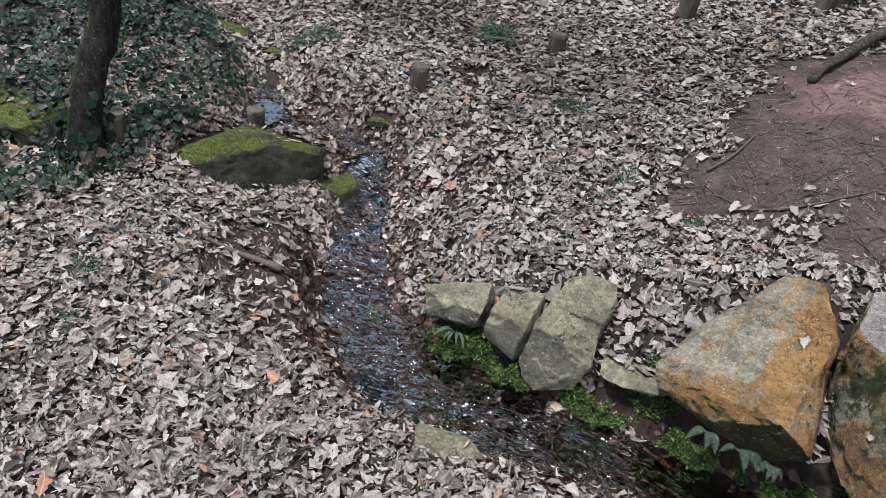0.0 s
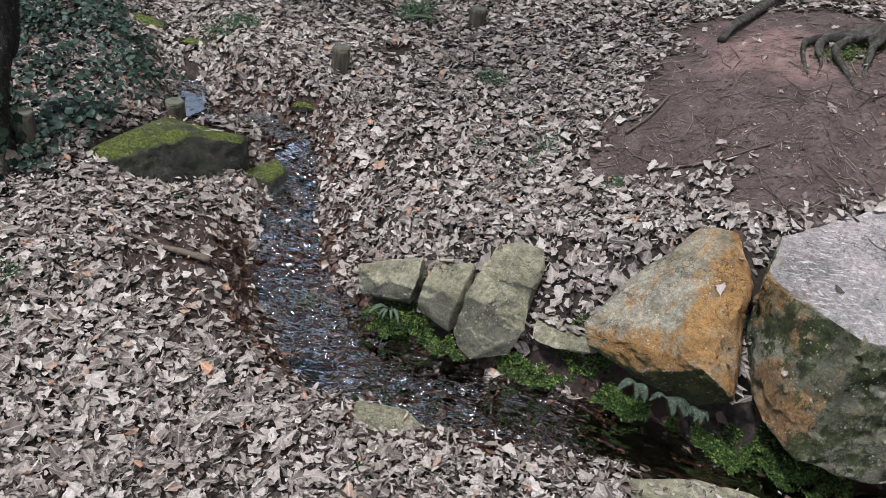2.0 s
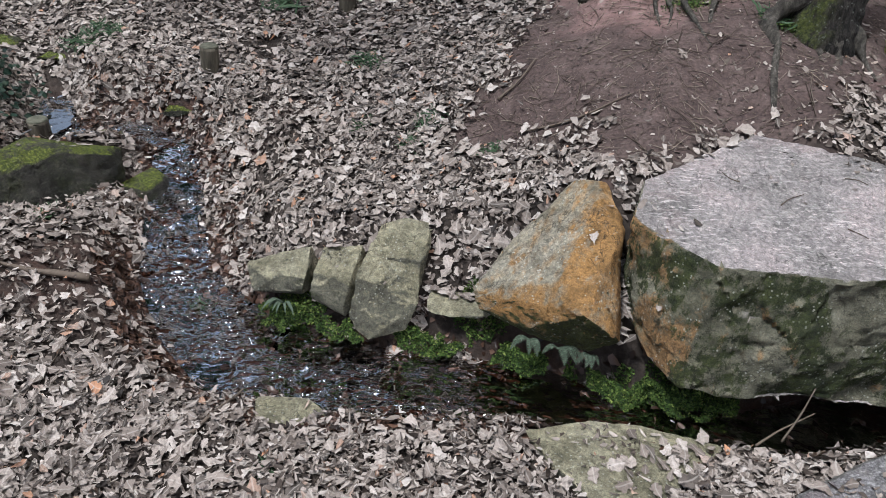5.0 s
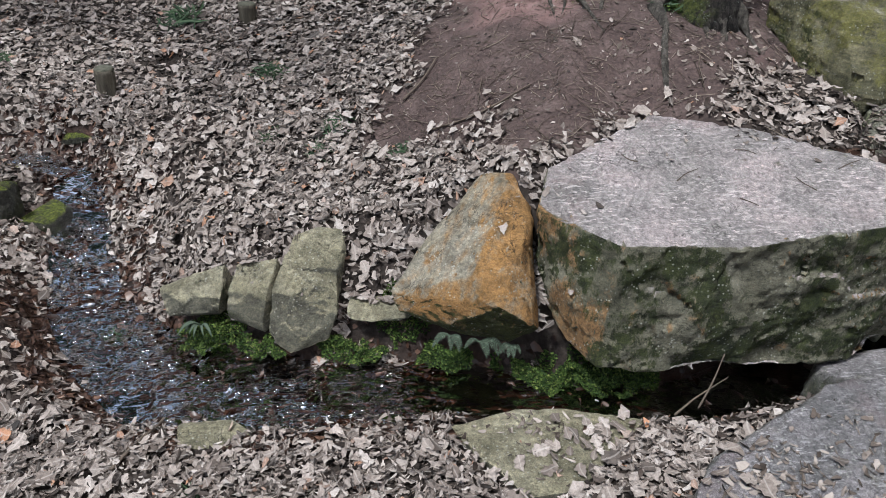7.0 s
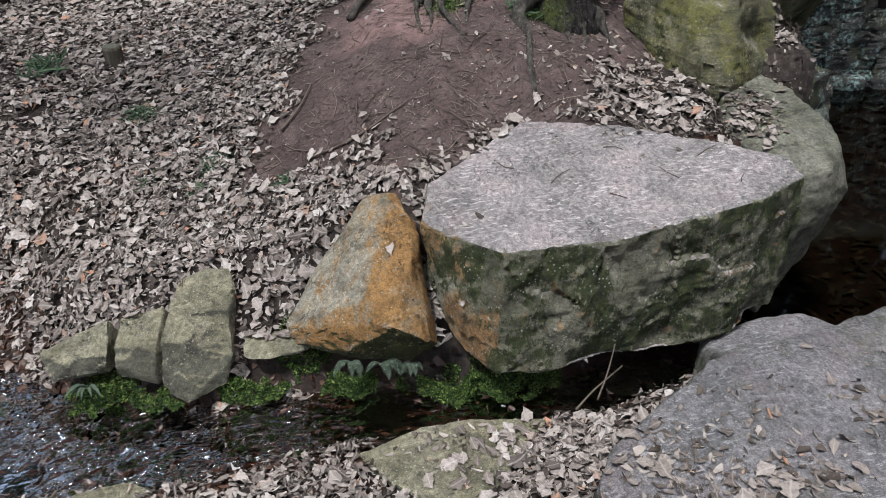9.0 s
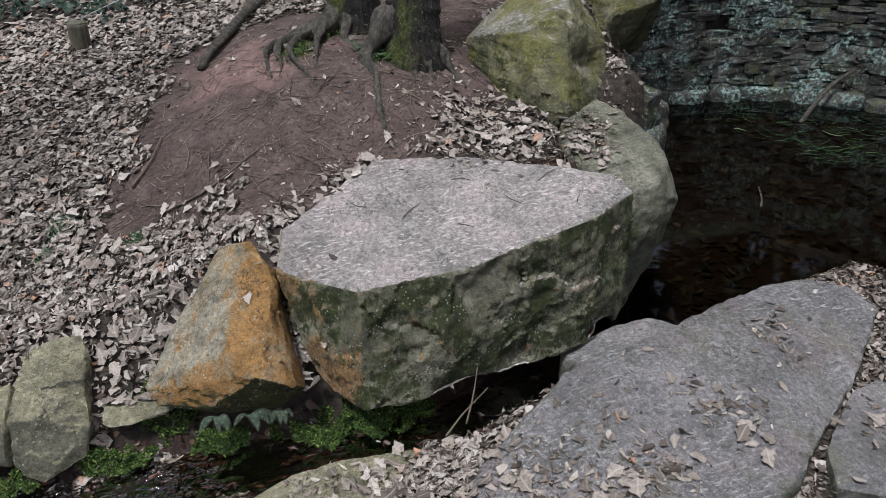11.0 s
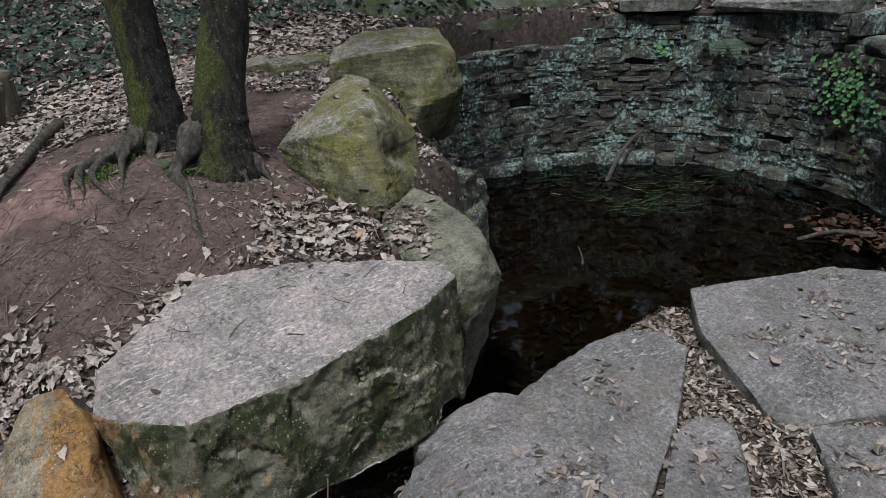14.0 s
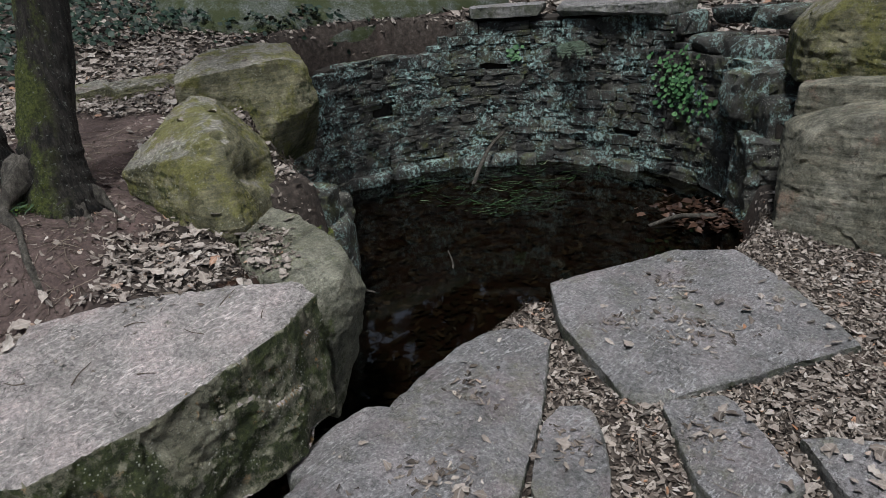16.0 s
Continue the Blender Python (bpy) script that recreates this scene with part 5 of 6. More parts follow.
from mathutils.bvhtree import BVHTree
vv, ff = [], []
for ob in ROCKS:
    o = len(vv)
    vv += [v.co.copy() for v in ob.data.vertices]
    ff += [[i + o for i in p.vertices] for p in ob.data.polygons]
ROCK_TREE = BVHTree.FromPolygons(vv, ff)


def rock_over(x, y):
    """Height of the stone above each place, and how level it is there (or -9)."""
    z, lev = np.full(len(x), -9.0), np.zeros(len(x))
    for i in range(len(x)):
        h = ROCK_TREE.ray_cast(Vector((x[i], y[i], 3)), Vector((0, 0, -1)))
        if h[0] is not None:
            z[i], lev[i] = h[0].z, h[1].z
    return z, lev


IVY_LEFT = [(-2.55, 1.75), (-2.42, 2.2), (-2.36, 2.32), (-2.36, 2.6), (-2.42, 2.85), (-2.5, 3.05), (-2.75, 3.05), (-3.2, 3.3), (-4.0, 3.2), (-6.0, 3.5), (-8.0, 3.0), (-5.0, 1.6), (-3.2, 1.55)]


def ivy_zone(x, y):
    """Where ivy covers the ground, 0 to 1."""
    e = 0.25 * fbm(x * 1.3, y * 1.3, 71)
    left = sstep(-0.12, 0.12, inside(x, y, IVY_LEFT) + e * 0.5)
    back = sstep(-0.15, 0.2, y - np.interp(x, [-3, -1.4, -0.4, 0, 1.1, 2, 3.1, 7], [6.5, 5.3, 4.8, 4.85, 4.9, 5.05, 4.9, 4.6]) + e)
    return np.maximum(left, back)


rng = np.random.default_rng(4)
PATCHES = ((1.62, 2.34, 0.07, 260), (1.57, 2.18, 0.06, 140), (0.82, 1.12, 0.09, 220), (0.95, 0.98, 0.09, 160), (1.15, 1.0, 0.05, 90), (1.45, 1.12, 0.07, 90), (1.85, 1.33, 0.06, 70), (1.1, 1.25, 0.06, 40), (2.75, 0.95, 0.1, 120), (3.05, 1.2, 0.07, 70), (2.6, 1.2, 0.05, 40), (1.1, 2.25, 0.06, 50), (2.2, 0.6, 0.06, 60), (1.85, 0.9, 0.06, 50), (0.25, 1.4, 0.08, 90))


def litter(count, lo, hi, keep):
    x, y = rng.uniform(lo[0], hi[0], count), rng.uniform(lo[1], hi[1], count)
    d, h, lv = stream_at(x, y)
    ok = ((np.abs(d) > h * (0.9 + 0.25 * fbm(x * 6, y * 6, 77)) + 0.01) | (y > 3.2)) & (hump(x, y, -2.28, 2.87, 0.1) < 0.6) & (hump(x, y, -1.43, 3.46, 0.045) < 0.4) & (pool_at(x, y) > 0.02) & (rng.uniform(0, 1, count) < keep(x, y))
    x, y = x[ok], y[ok]
    rz, lev = rock_over(x, y)
    g = ground(x, y)
    hit = rz > g - 0.02
    chance = np.where(lev > 0.9, 0.012, 0.003)
    chance = np.where((x > 0.25) & (x < 1.55) & (y < 2.42) & (y > 1.6), 0.006, chance)
    ok = ~hit | (rng.uniform(0, 1, len(x)) < chance)
    z = np.where(hit, rz + 0.006, g + 0.004)
    nrm = slope(x, y)
    nrm[hit] = (0, 0, 1)
    return np.stack([x, y, z], -1)[ok], nrm[ok], hit[ok]


def cover(x, y):
    c = 1 - 0.993 * bare(x, y)
    d, h, lv = stream_at(x, y)
    patch = sstep(-0.75, -0.25, fbm(x * 1.9, y * 1.9, 90))
    trod = 0.05 + 0.95 * sstep(1.3, 0.9, x + 0.15 * fbm(x * 3, y * 3, 17))
    shore = sstep(-0.02, 0.07, np.abs(d) - h + 0.1 * fbm(x * 4, y * 4, 15))
    shore = np.maximum(shore, sstep(3.1, 3.3, y))
    c = c * (0.4 + 0.6 * shore)
    hole = mud(x, y)
    c = c * (1 - 0.75 * np.clip(hole + 0.5 * fbm(x * 5, y * 5, 25) * (hole > 0.15), 0, 1))
    c = np.where((d < 0) & (x > 0.5), c * trod, c * (0.5 + 0.5 * patch))
    return c * (1 - 0.3 * ivy_zone(x, y)) * (1 - 0.8 * hump(x, y, 1.4, 2.55, 0.3))


for lo, hi, n, kind, a, b_, up in (((-3.4, -0.6), (1.9, 2.75), 13500, OAKS, 0.032, 0.06, 0.036), ((-4.2, 2.75), (2.6, 4.9), 17000, OAKS, 0.03, 0.045, 0.032), ((-3.2, 0.2), (1.3, 2.75), 20000, SHORTS, 0.018, 0.042, 0.03),
                                   ((-4.2, 2.75), (2.4, 4.9), 26000, SHORTS, 0.018, 0.04, 0.028), ((-4.3, 4.9), (3.2, 6.0), 5500, SHORTS, 0.045, 0.05, 0.03)):
    pos, nrm, hit = litter(n, lo, hi, cover)
    k = len(pos)
    pos[:, 2] += (0.004 + up * rng.uniform(0.0, 1.0, k) ** 1.3 * (1.0 if kind is OAKS else 0.7)) * (~hit)
    scatter("leaf_litter", kind, pos, nrm, a + b_ * rng.beta(1.4, 2.0, k), M_litter, rng, 0.24, label="thick litter of curled pale-brown dead oak leaves", category="leaf litter", crumple=0.012)
pos, nrm, hit = litter(36000, (-3.2, 0.2), (1.6, 3.2), cover)
pos[:, 2] += (0.015 + 0.03 * rng.uniform(0, 1, len(pos))) * (~hit)
scatter("leaf_fragments", FRAGS, pos, nrm, 0.01 + 0.032 * rng.beta(1.2, 2.2, len(pos)), M_litter, rng, 0.4, label="pale snapped bits of dead leaf over the litter", category="leaf litter")
pos, nrm, hit = litter(30000, (-3.2, 0.1), (2.4, 4.4), lambda x, y: cover(x, y) * 0.9)
pos[:, 2] += 0.045 * rng.uniform(0, 1, len(pos)) * (~hit)
scatter("leaf_fragments", FRAGS, pos[~hit], nrm[~hit], 0.012 + 0.035 * rng.beta(1.2, 2, int((~hit).sum())), M_mould, rng, 0.45, label="broken dark bits of dead leaf under the litter", category="leaf litter")
pos, nrm, hit = litter(16000, (-9.0, 5.8), (7.0, 12.0), lambda x, y: 0.9 - 0.6 * ivy_zone(x, y))
scatter("leaf_litter", FRAGS, pos, nrm, rng.uniform(0.08, 0.15, len(pos)), M_litter, rng, 0.35, label="pale-brown dead leaves on the far slope", category="leaf litter")
pos, nrm, hit = litter(9000, (2.2, 4.1), (5.8, 5.7), lambda x, y: 0.75 * sstep(1.72, 1.8, np.hypot(x - 3.75, y - 2.8)) * (0.25 + 0.75 * sstep(-0.2, 0.4, fbm(x * 2, y * 2, 66))))
scatter("leaf_fragments", FRAGS, pos[~hit], nrm[~hit], 0.02 + 0.05 * rng.beta(1.2, 2, int((~hit).sum())), M_mould, rng, 0.4, label="broken dead leaves on the bank above the wall", category="leaf litter")
pos, nrm, hit = litter(9000, (1.9, 3.7), (5.8, 5.7), lambda x, y: 0.8 * sstep(1.74, 1.85, np.hypot(x - 3.75, y - 2.8)) * (0.2 + 0.8 * sstep(-0.2, 0.5, fbm(x * 2.5, y * 2.5, 67))))
scatter("leaf_crumbs", FRAGS, pos[~hit], nrm[~hit], 0.02 + 0.045 * rng.beta(1.2, 2, int((~hit).sum())), M_crumb, rng, 0.4, label="dry leaf bits strewn over the bank above the wall", category="leaf litter")
ox, oy = rng.uniform(-9, 9, 34000), rng.uniform(-8, 7, 34000)
ok = (oy < -0.45 + 0.12 * rng.normal(0, 1, 34000)) | (ox < -3.3 + 0.2 * rng.normal(0, 1, 34000)) | (ox > 4.9) | ((ox > 2.0) & (oy < 0.1))
ok &= (pool_at(ox, oy) > 0.25) & (ivy_zone(ox, oy) < 0.5)
ox, oy = ox[ok], oy[ok]
scatter("leaf_litter", FRAGS, np.stack([ox, oy, ground(ox, oy) + 0.012], -1), slope(ox, oy), rng.uniform(0.08, 0.14, len(ox)), M_litter, rng, 0.2, label="dead leaves lying on the woodland floor around", category="leaf litter")
# crumbs of broken leaf between the slabs and on the trodden earth
pos, nrm, hit = litter(11000, (0.7, -0.3), (4.6, 1.9), lambda x, y: np.where(stream_at(x, y)[0] < 0, 0.35 + 0.5 * sstep(-0.2, 0.3, fbm(x * 3, y * 3, 81)), 0.0))
pos[:, 2] += 0.012 * rng.uniform(0, 1, len(pos)) * (~hit)
scatter("leaf_litter", SHORTS, pos, nrm, 0.02 + 0.05 * rng.beta(1.3, 2, len(pos)), M_litter, rng, 0.25, label="trodden brown leaf bits packed between slabs", category="leaf litter", crumple=0.03)
pos, nrm, hit = litter(38000, (0.6, -0.3), (4.3, 1.75), lambda x, y: np.where(stream_at(x, y)[0] < 0, 0.95, 0.0))
pos[:, 2] += 0.01 * rng.uniform(0, 1, len(pos)) * (~hit)
scatter("leaf_crumbs", FRAGS, pos[~hit], nrm[~hit], 0.01 + 0.034 * rng.beta(1.0, 2.4, int((~hit).sum())), M_crumb, rng, 0.35, label="pale crumbled leaf packed into the joints between slabs", category="leaf litter")
x, y = np.concatenate([rng.normal(a, s, n) for a, b_, s, n in PATCHES]), np.concatenate([rng.normal(b_, s, n) for a, b_, s, n in PATCHES])
rz, lev = rock_over(x, y)
ok = (rz > -0.3) & (lev > 0.8)
scatter("leaf_crumbs", FRAGS, np.stack([x, y, rz + 0.004], -1)[ok], np.tile([0, 0, 1.0], (int(ok.sum()), 1)), 0.01 + 0.035 * rng.beta(1, 2.2, int(ok.sum())), M_crumb, rng, 0.25, label="leaf bits gathered in hollows of the slabs", category="leaf litter")
pos, nrm, hit = litter(50000, (-2.6, -0.2), (4.4, 4.4), lambda x, y: np.where(stream_at(x, y)[0] < 0, 0.97, 0.95 * hump(x, y, 1.3, 2.6, 0.33) + 0.5 * (1 - bare(x, y))))
scatter("leaf_crumbs", FRAGS, pos, nrm, 0.01 + 0.036 * rng.beta(1, 2.4, len(pos)), M_crumb, rng, 0.4, label="crumbled bits of dead leaf between stones", category="leaf litter")
pos, nrm, hit = litter(16000, (-0.4, 2.1), (2.0, 4.2), lambda x, y: bare(x, y) * (0.25 + 0.5 * sstep(-0.1, 0.5, fbm(x * 3, y * 3, 19))))
scatter("leaf_crumbs", FRAGS, pos[~hit], nrm[~hit], 0.006 + 0.014 * rng.beta(1, 2.6, int((~hit).sum())), M_mould, rng, 0.3, label="small dark crumbs trodden into red earth", category="leaf litter")
pos, nrm, hit = litter(80, (0.9, 2.35), (1.75, 2.75), lambda x, y: hump(x, y, 1.3, 2.52, 0.24))
scatter("leaf_litter", OAKS, pos + np.array([0, 0, 0.008]), nrm, rng.uniform(0.04, 0.075, len(pos)), M_litter, rng, 0.3, label="dead oak leaves gathered behind the boulder", category="leaf litter")
# leaves lying on the flat stones
for cx, cy, sx, sy, n in ((0.54, 1.33, 0.12, 0.06, 110), (-0.26, 2.0, 0.06, 0.025, 26), (0.8, 1.12, 0.07, 0.06, 10), (1.0, 1.02, 0.06, 0.04, 9), (1.4, 0.98, 0.06, 0.04, 6), (1.57, 1.33, 0.01, 0.01, 1), (1.75, 0.9, 0.06, 0.06, 4), (2.85, 0.95, 0.2, 0.14, 7), (2.3, 0.5, 0.1, 0.1, 8), (2.35, 0.12, 0.12, 0.12, 40), (3.2, 0.6, 0.1, 0.14, 24), (1.56, 2.33, 0.05, 0.1, 34), (1.6, 2.15, 0.05, 0.06, 10)):
    x, y = rng.normal(cx, sx, n), rng.normal(cy, sy, n)
    rz, lev = rock_over(x, y)
    z = np.maximum(rz, ground(x, y)) + 0.006 + 0.012 * rng.uniform(0, 1, n)
    scatter("leaf_litter", OAKS, np.stack([x, y, z], -1), np.tile([0, 0, 1.0], (n, 1)), rng.uniform(0.03, 0.07, n), M_litter, rng, 0.2, label="dead oak leaves lying on the flat stones", category="leaf litter")
# leaves fallen into the cleft between the two boulders
u = rng.uniform(0, 1, 90)
pos = np.stack([0.285 + 0.03 * u + rng.normal(0, 0.018, 90), 1.79 + 0.4 * u, -0.16 + 0.34 * u], -1)
scatter("leaf_litter", SHORTS, pos, np.tile([-0.2, -0.5, 0.9], (90, 1)), rng.uniform(0.03, 0.07, 90), M_litter, rng, 0.4, label="dead leaves wedged in the cleft between boulders", category="leaf litter")
for k, (x, y, w, ln) in enumerate(((0.72, 1.98, 0.6, 0.1), (0.95, 2.12, -0.4, 0.07), (1.12, 1.87, 1.9, 0.09), (0.88, 1.86, -0.7, 0.06), (1.25, 2.0, 0.3, 0.08), (0.62, 2.1, 2.3, 0.07), (1.3, 1.8, 0.9, 0.05))):
    xs = np.array([x, x + 0.5 * ln * math.cos(w + 0.15), x + ln * math.cos(w)])
    ys = np.array([y, y + 0.5 * ln * math.sin(w + 0.15), y + ln * math.sin(w)])
    zs = rock_over(xs, ys)[0] + 0.003
    stick("twig", list(zip(xs, ys, zs)), 0.0022, 0.0012, "tiny dark twig lying on the flat boulder top", "twig", M_twig, 6, k)
# wet leaves in the stream and on the pool bed
x, y = rng.uniform(-2.2, 1.6, 16000), rng.uniform(1.3, 3.6, 16000)
d, h, lv = stream_at(x, y)
ok = (np.abs(d) < h + 0.16 * rng.uniform(0, 1, len(d))) & (hump(x, y, -2.28, 2.87, 0.12) < 0.4)
x, y, lv = x[ok], y[ok], lv[ok]
pos = np.stack([x, y, np.maximum(ground(x, y) + 0.004, lv - 0.045 + rng.uniform(0, 0.03, len(x)))], -1)
scatter("wet_leaves", SHORTS, pos, slope(x, y), rng.uniform(0.02, 0.06, len(x)), M_wet_leaf, rng, 0.35, label="sodden dark leaves lying in the stream bed", category="leaf litter")
x, y = rng.uniform(-2.3, 0.2, 30000), rng.uniform(1.4, 3.2, 30000)
d, h, lv = stream_at(x, y)
e = np.abs(d) - h
ok = (e > -0.05) & (e < 0.13 + 0.1 * fbm(x * 5, y * 5, 78)) & (rock_over(x, y)[0] < -5)
x, y = x[ok], y[ok]
scatter("wet_leaves", SHORTS, np.stack([x, y, ground(x, y) + 0.006 + 0.012 * rng.uniform(0, 1, len(x))], -1), slope(x, y), rng.uniform(0.02, 0.055, len(x)), M_wet_leaf, rng, 0.35, label="sodden blackish leaves trodden into the stream bank", category="leaf litter")
x, y = rng.uniform(1.6, 5.4, 4200), rng.uniform(1.1, 4.5, 4200)
ok = pool_at(x, y) < 0.0
x, y = x[ok], y[ok]
scatter("sunken_leaves", SHORTS, np.stack([x, y, ground(x, y) + 0.01], -1), slope(x, y), rng.uniform(0.05, 0.1, len(x)), M_sunk, rng, 0.2, label="sunken brown leaves on the pool bed", category="leaf litter")
x, y = rng.normal(4.75, 0.14, 260), rng.normal(1.75, 0.2, 260)
scatter("leaf_litter", OAKS, np.stack([x, y, POOL_Z + rng.uniform(0.0, 0.03, 260)], -1), np.tile([0, 0, 1.0], (260, 1)), rng.uniform(0.04, 0.09, 260), M_wet_leaf, rng, 0.3, label="dark leaves drifted into the pool corner", category="leaf litter")


def twigs(count, lo, hi, keep, length, label):
    pos, nrm, hit = litter(count, lo, hi, keep)
    v, f = [], []
    for p, n in zip(pos, nrm):
        w, ln = rng.uniform(0, 6.28), rng.uniform(*length)
        d = np.array([math.cos(w), math.sin(w), 0.0])
        d = d - n * (d @ n) + n * rng.normal(0, 0.06)
        r = rng.uniform(0.0007, 0.0016) + 0.008 * max(ln - 0.05, 0)
        s = np.cross(d, n)
        bend = s * rng.normal(0, 0.06) * ln
        o = len(v)
        for k, c in enumerate((p - d * ln / 2, p + bend, p + d * ln / 2)):
            for q in (s, n, -s):
                v.append(c + q * r * (1, 0.9, 0.5)[k] + n * r)
        for k in (0, 3):
            for j in range(3):
                f.append((o + k + j, o + k + (j + 1) % 3, o + k + 3 + (j + 1) % 3, o + k + 3 + j))
    ob = mesh_from("twigs", np.array(v), np.array(f), M_twig)
    return tagged(ob, label, "twigs", kind="stuff")


twigs(4200, (-2.8, 0.3), (3.6, 4.6), lambda x, y: 0.35 + 0.35 * bare(x, y), (0.03, 0.2), "thin dry twigs scattered over leaves and earth")
twigs(6000, (-0.6, 2.2), (2.0, 3.7), lambda x, y: 0.5 * bare(x, y) + 0.5 * hump(x, y, 0.1, 2.65, 0.35), (0.012, 0.07), "tiny bits of twig and bark on trodden earth")

# ivy
x = np.concatenate([rng.uniform(-4.2, -2.3, 26000), rng.uniform(-8.0, -4.2, 16000), rng.uniform(-7.5, 6.0, 36000)])
y = np.concatenate([rng.uniform(1.5, 4.2, 26000), rng.uniform(1.5, 4.2, 16000), rng.uniform(4.0, 7.5, 36000)])
ok = rng.uniform(0, 1, len(x)) < ivy_zone(x, y) * np.where(y < 4.0, 0.3 + 0.5 * sstep(-0.3, 0.4, fbm(x * 4, y * 4, 38)), 0.85)
x, y = x[ok], y[ok]
lift = np.abs(fbm(x * 2.5, y * 2.5, 33)) * 0.09 + rng.uniform(0.01, 0.06, len(x))
n_ = slope(x, y) + np.array([0, -0.35, 0])
scatter("ivy", IVY, np.stack([x, y, ground(x, y) + lift], -1), n_, np.where(y < 4.0, rng.uniform(0.016, 0.038, len(x)), rng.uniform(0.03, 0.055, len(x))), M_ivy, rng, 0.5, label="dark glossy ivy carpeting the ground", category="ivy")
a, h = rng.uniform(0, 6.28, 160), np.abs(rng.normal(0, 0.13, 160))
scatter("ivy", IVY, np.stack([-2.55 + 0.11 * np.cos(a) - 0.2 * h, 1.94 + 0.11 * np.sin(a) + 0.25 * h, g0 + h], -1), np.stack([np.cos(a), np.sin(a), 0.3 + 0 * a], -1), rng.uniform(0.02, 0.045, 160), M_ivy, rng, 0.4, label="dark ivy climbing the foot of a trunk", category="ivy")

# moss under the edging stones and round the roots
x, y = rng.uniform(-1.1, 0.75, 42000), rng.uniform(1.72, 2.06, 42000)
d, h, lv = stream_at(x, y)
m = (d > h * 0.9 + 0.015) & (d < h + 0.2) & (fbm(x * 6, y * 6, 55) > -0.15 + 0.9 * np.exp(-((x + 0.5) / 0.12) ** 2))
x, y = x[m], y[m]
rz, lev = rock_over(x, y)
gg = ground(x, y) + np.abs(fbm(x * 14, y * 14, 12)) * 0.03 + 0.006
scatter("moss", TINY, np.stack([x, y, gg], -1), slope(x, y), rng.uniform(0.006, 0.014, len(x)), M_moss, rng, 1.0, label="bright green moss cushioning the stream bank", category="moss")
x = rng.uniform(-1.0, 0.72, 32000)
cy, ch, cl = np.interp(x, [-0.95, -0.5, 0.0, 0.5, 0.9], [1.77, 1.7, 1.72, 1.6, 1.65]), np.interp(x, [-0.95, -0.5, 0.0, 0.5], [0.17, 0.15, 0.12, 0.09]), np.interp(x, [-0.95, -0.5, 0.0, 0.5], [-0.405, -0.385, -0.37, -0.36])
u = rng.uniform(0, 1, len(x)) ** 0.8
z = cl + 0.01 + u * (0.1 + 0.04 * fbm(x * 3, x * 0 + 2, 4))
y = cy + ch - 0.015 + 0.06 * u + 0.05 * fbm(x * 9, z * 9, 6) + rng.normal(0, 0.006, len(x))
ok = fbm(x * 7, z * 12, 58) > -0.3 + 1.3 * np.exp(-((x + 0.53) / 0.13) ** 2) + 0.9 * u ** 3
x, y, z = x[ok], y[ok], z[ok]
scatter("moss", TINY, np.stack([x, y, z], -1), np.tile([0, -0.8, 0.6], (len(x), 1)), rng.uniform(0.006, 0.013, len(x)), M_moss, rng, 1.0, label="bright green moss hanging down the stream bank", category="moss")
x, y = np.concatenate([rng.normal(0.58, 0.05, 700), rng.normal(0.95, 0.04, 350), rng.normal(0.74, 0.05, 350)]), np.concatenate([rng.normal(3.2, 0.05, 700), rng.normal(2.99, 0.03, 350), rng.normal(3.3, 0.04, 350)])
scatter("moss", TINY, np.stack([x, y, ground(x, y) + rng.uniform(0.0, 0.035, len(x))], -1), slope(x, y), rng.uniform(0.006, 0.012, len(x)), M_moss, rng, 0.7, label="bright moss between the tree roots", category="moss")


def fern(x, y, z, fronds, length, label, seed, out=(0, -1), tongue=False):
    rnd = random.Random(seed)
    root = new("fern")
    root.location = (x, y, z)
    for k in range(fronds):
        w = math.atan2(out[1], out[0]) + rnd.uniform(-1.1, 1.1)
        d = Vector((math.cos(w), math.sin(w), 0))
        ln = length * rnd.uniform(0.7, 1.1)
        c = curve_pts([Vector((0, 0, 0)), d * ln * 0.4 + Vector((0, 0, ln * 0.3)), d * ln * 0.75 + Vector((0, 0, ln * 0.22)), d * ln + Vector((0, 0, -ln * 0.05))], 16)
        side = Vector((-d.y, d.x, 0))
        bm = bmesh.new()
        for i in range(1, 15):
            s = i / 15
            t = (c[i + 1] - c[i - 1]).normalized()
            wd = ln * (0.07 if tongue else 0.17) * math.sin(math.pi * min(1, 0.18 + s * 0.82)) + 0.002
            if tongue:
                continue
            for sg in (-1, 1):
                o = side * sg
                p = c[i]
                q = p + o * wd + t * wd * 0.3 - Vector((0, 0, wd * 0.25))
                hw = ln / 15 * 0.3
                bm.faces.new([bm.verts.new(u) for u in (p - t * hw * 0.6, p + o * wd * 0.5 - t * hw + Vector((0, 0, 0.002)), q, p + o * wd * 0.5 + t * hw, p + t * hw * 0.6)])
        if tongue:
            rows_ = []
            for i, p in enumerate(c):
                wd = ln * 0.075 * (math.sin(math.pi * min(1, 0.1 + i / 15 * 0.9)) + 0.05)
                rows_.append([bm.verts.new(p + side * wd + Vector((0, 0, 0.006))), bm.verts.new(p), bm.verts.new(p - side * wd + Vector((0, 0, 0.006)))])
            for r0, r1 in zip(rows_, rows_[1:]):
                for j in (0, 1):
                    bm.faces.new((r0[j], r0[j + 1], r1[j + 1], r1[j]))
        else:
            tube(bm, c, [0.0016] * 16, 4)
        part("frond", bm, M_fern, root)
    return tagged(root, label, "fern", "ferns on the bank")


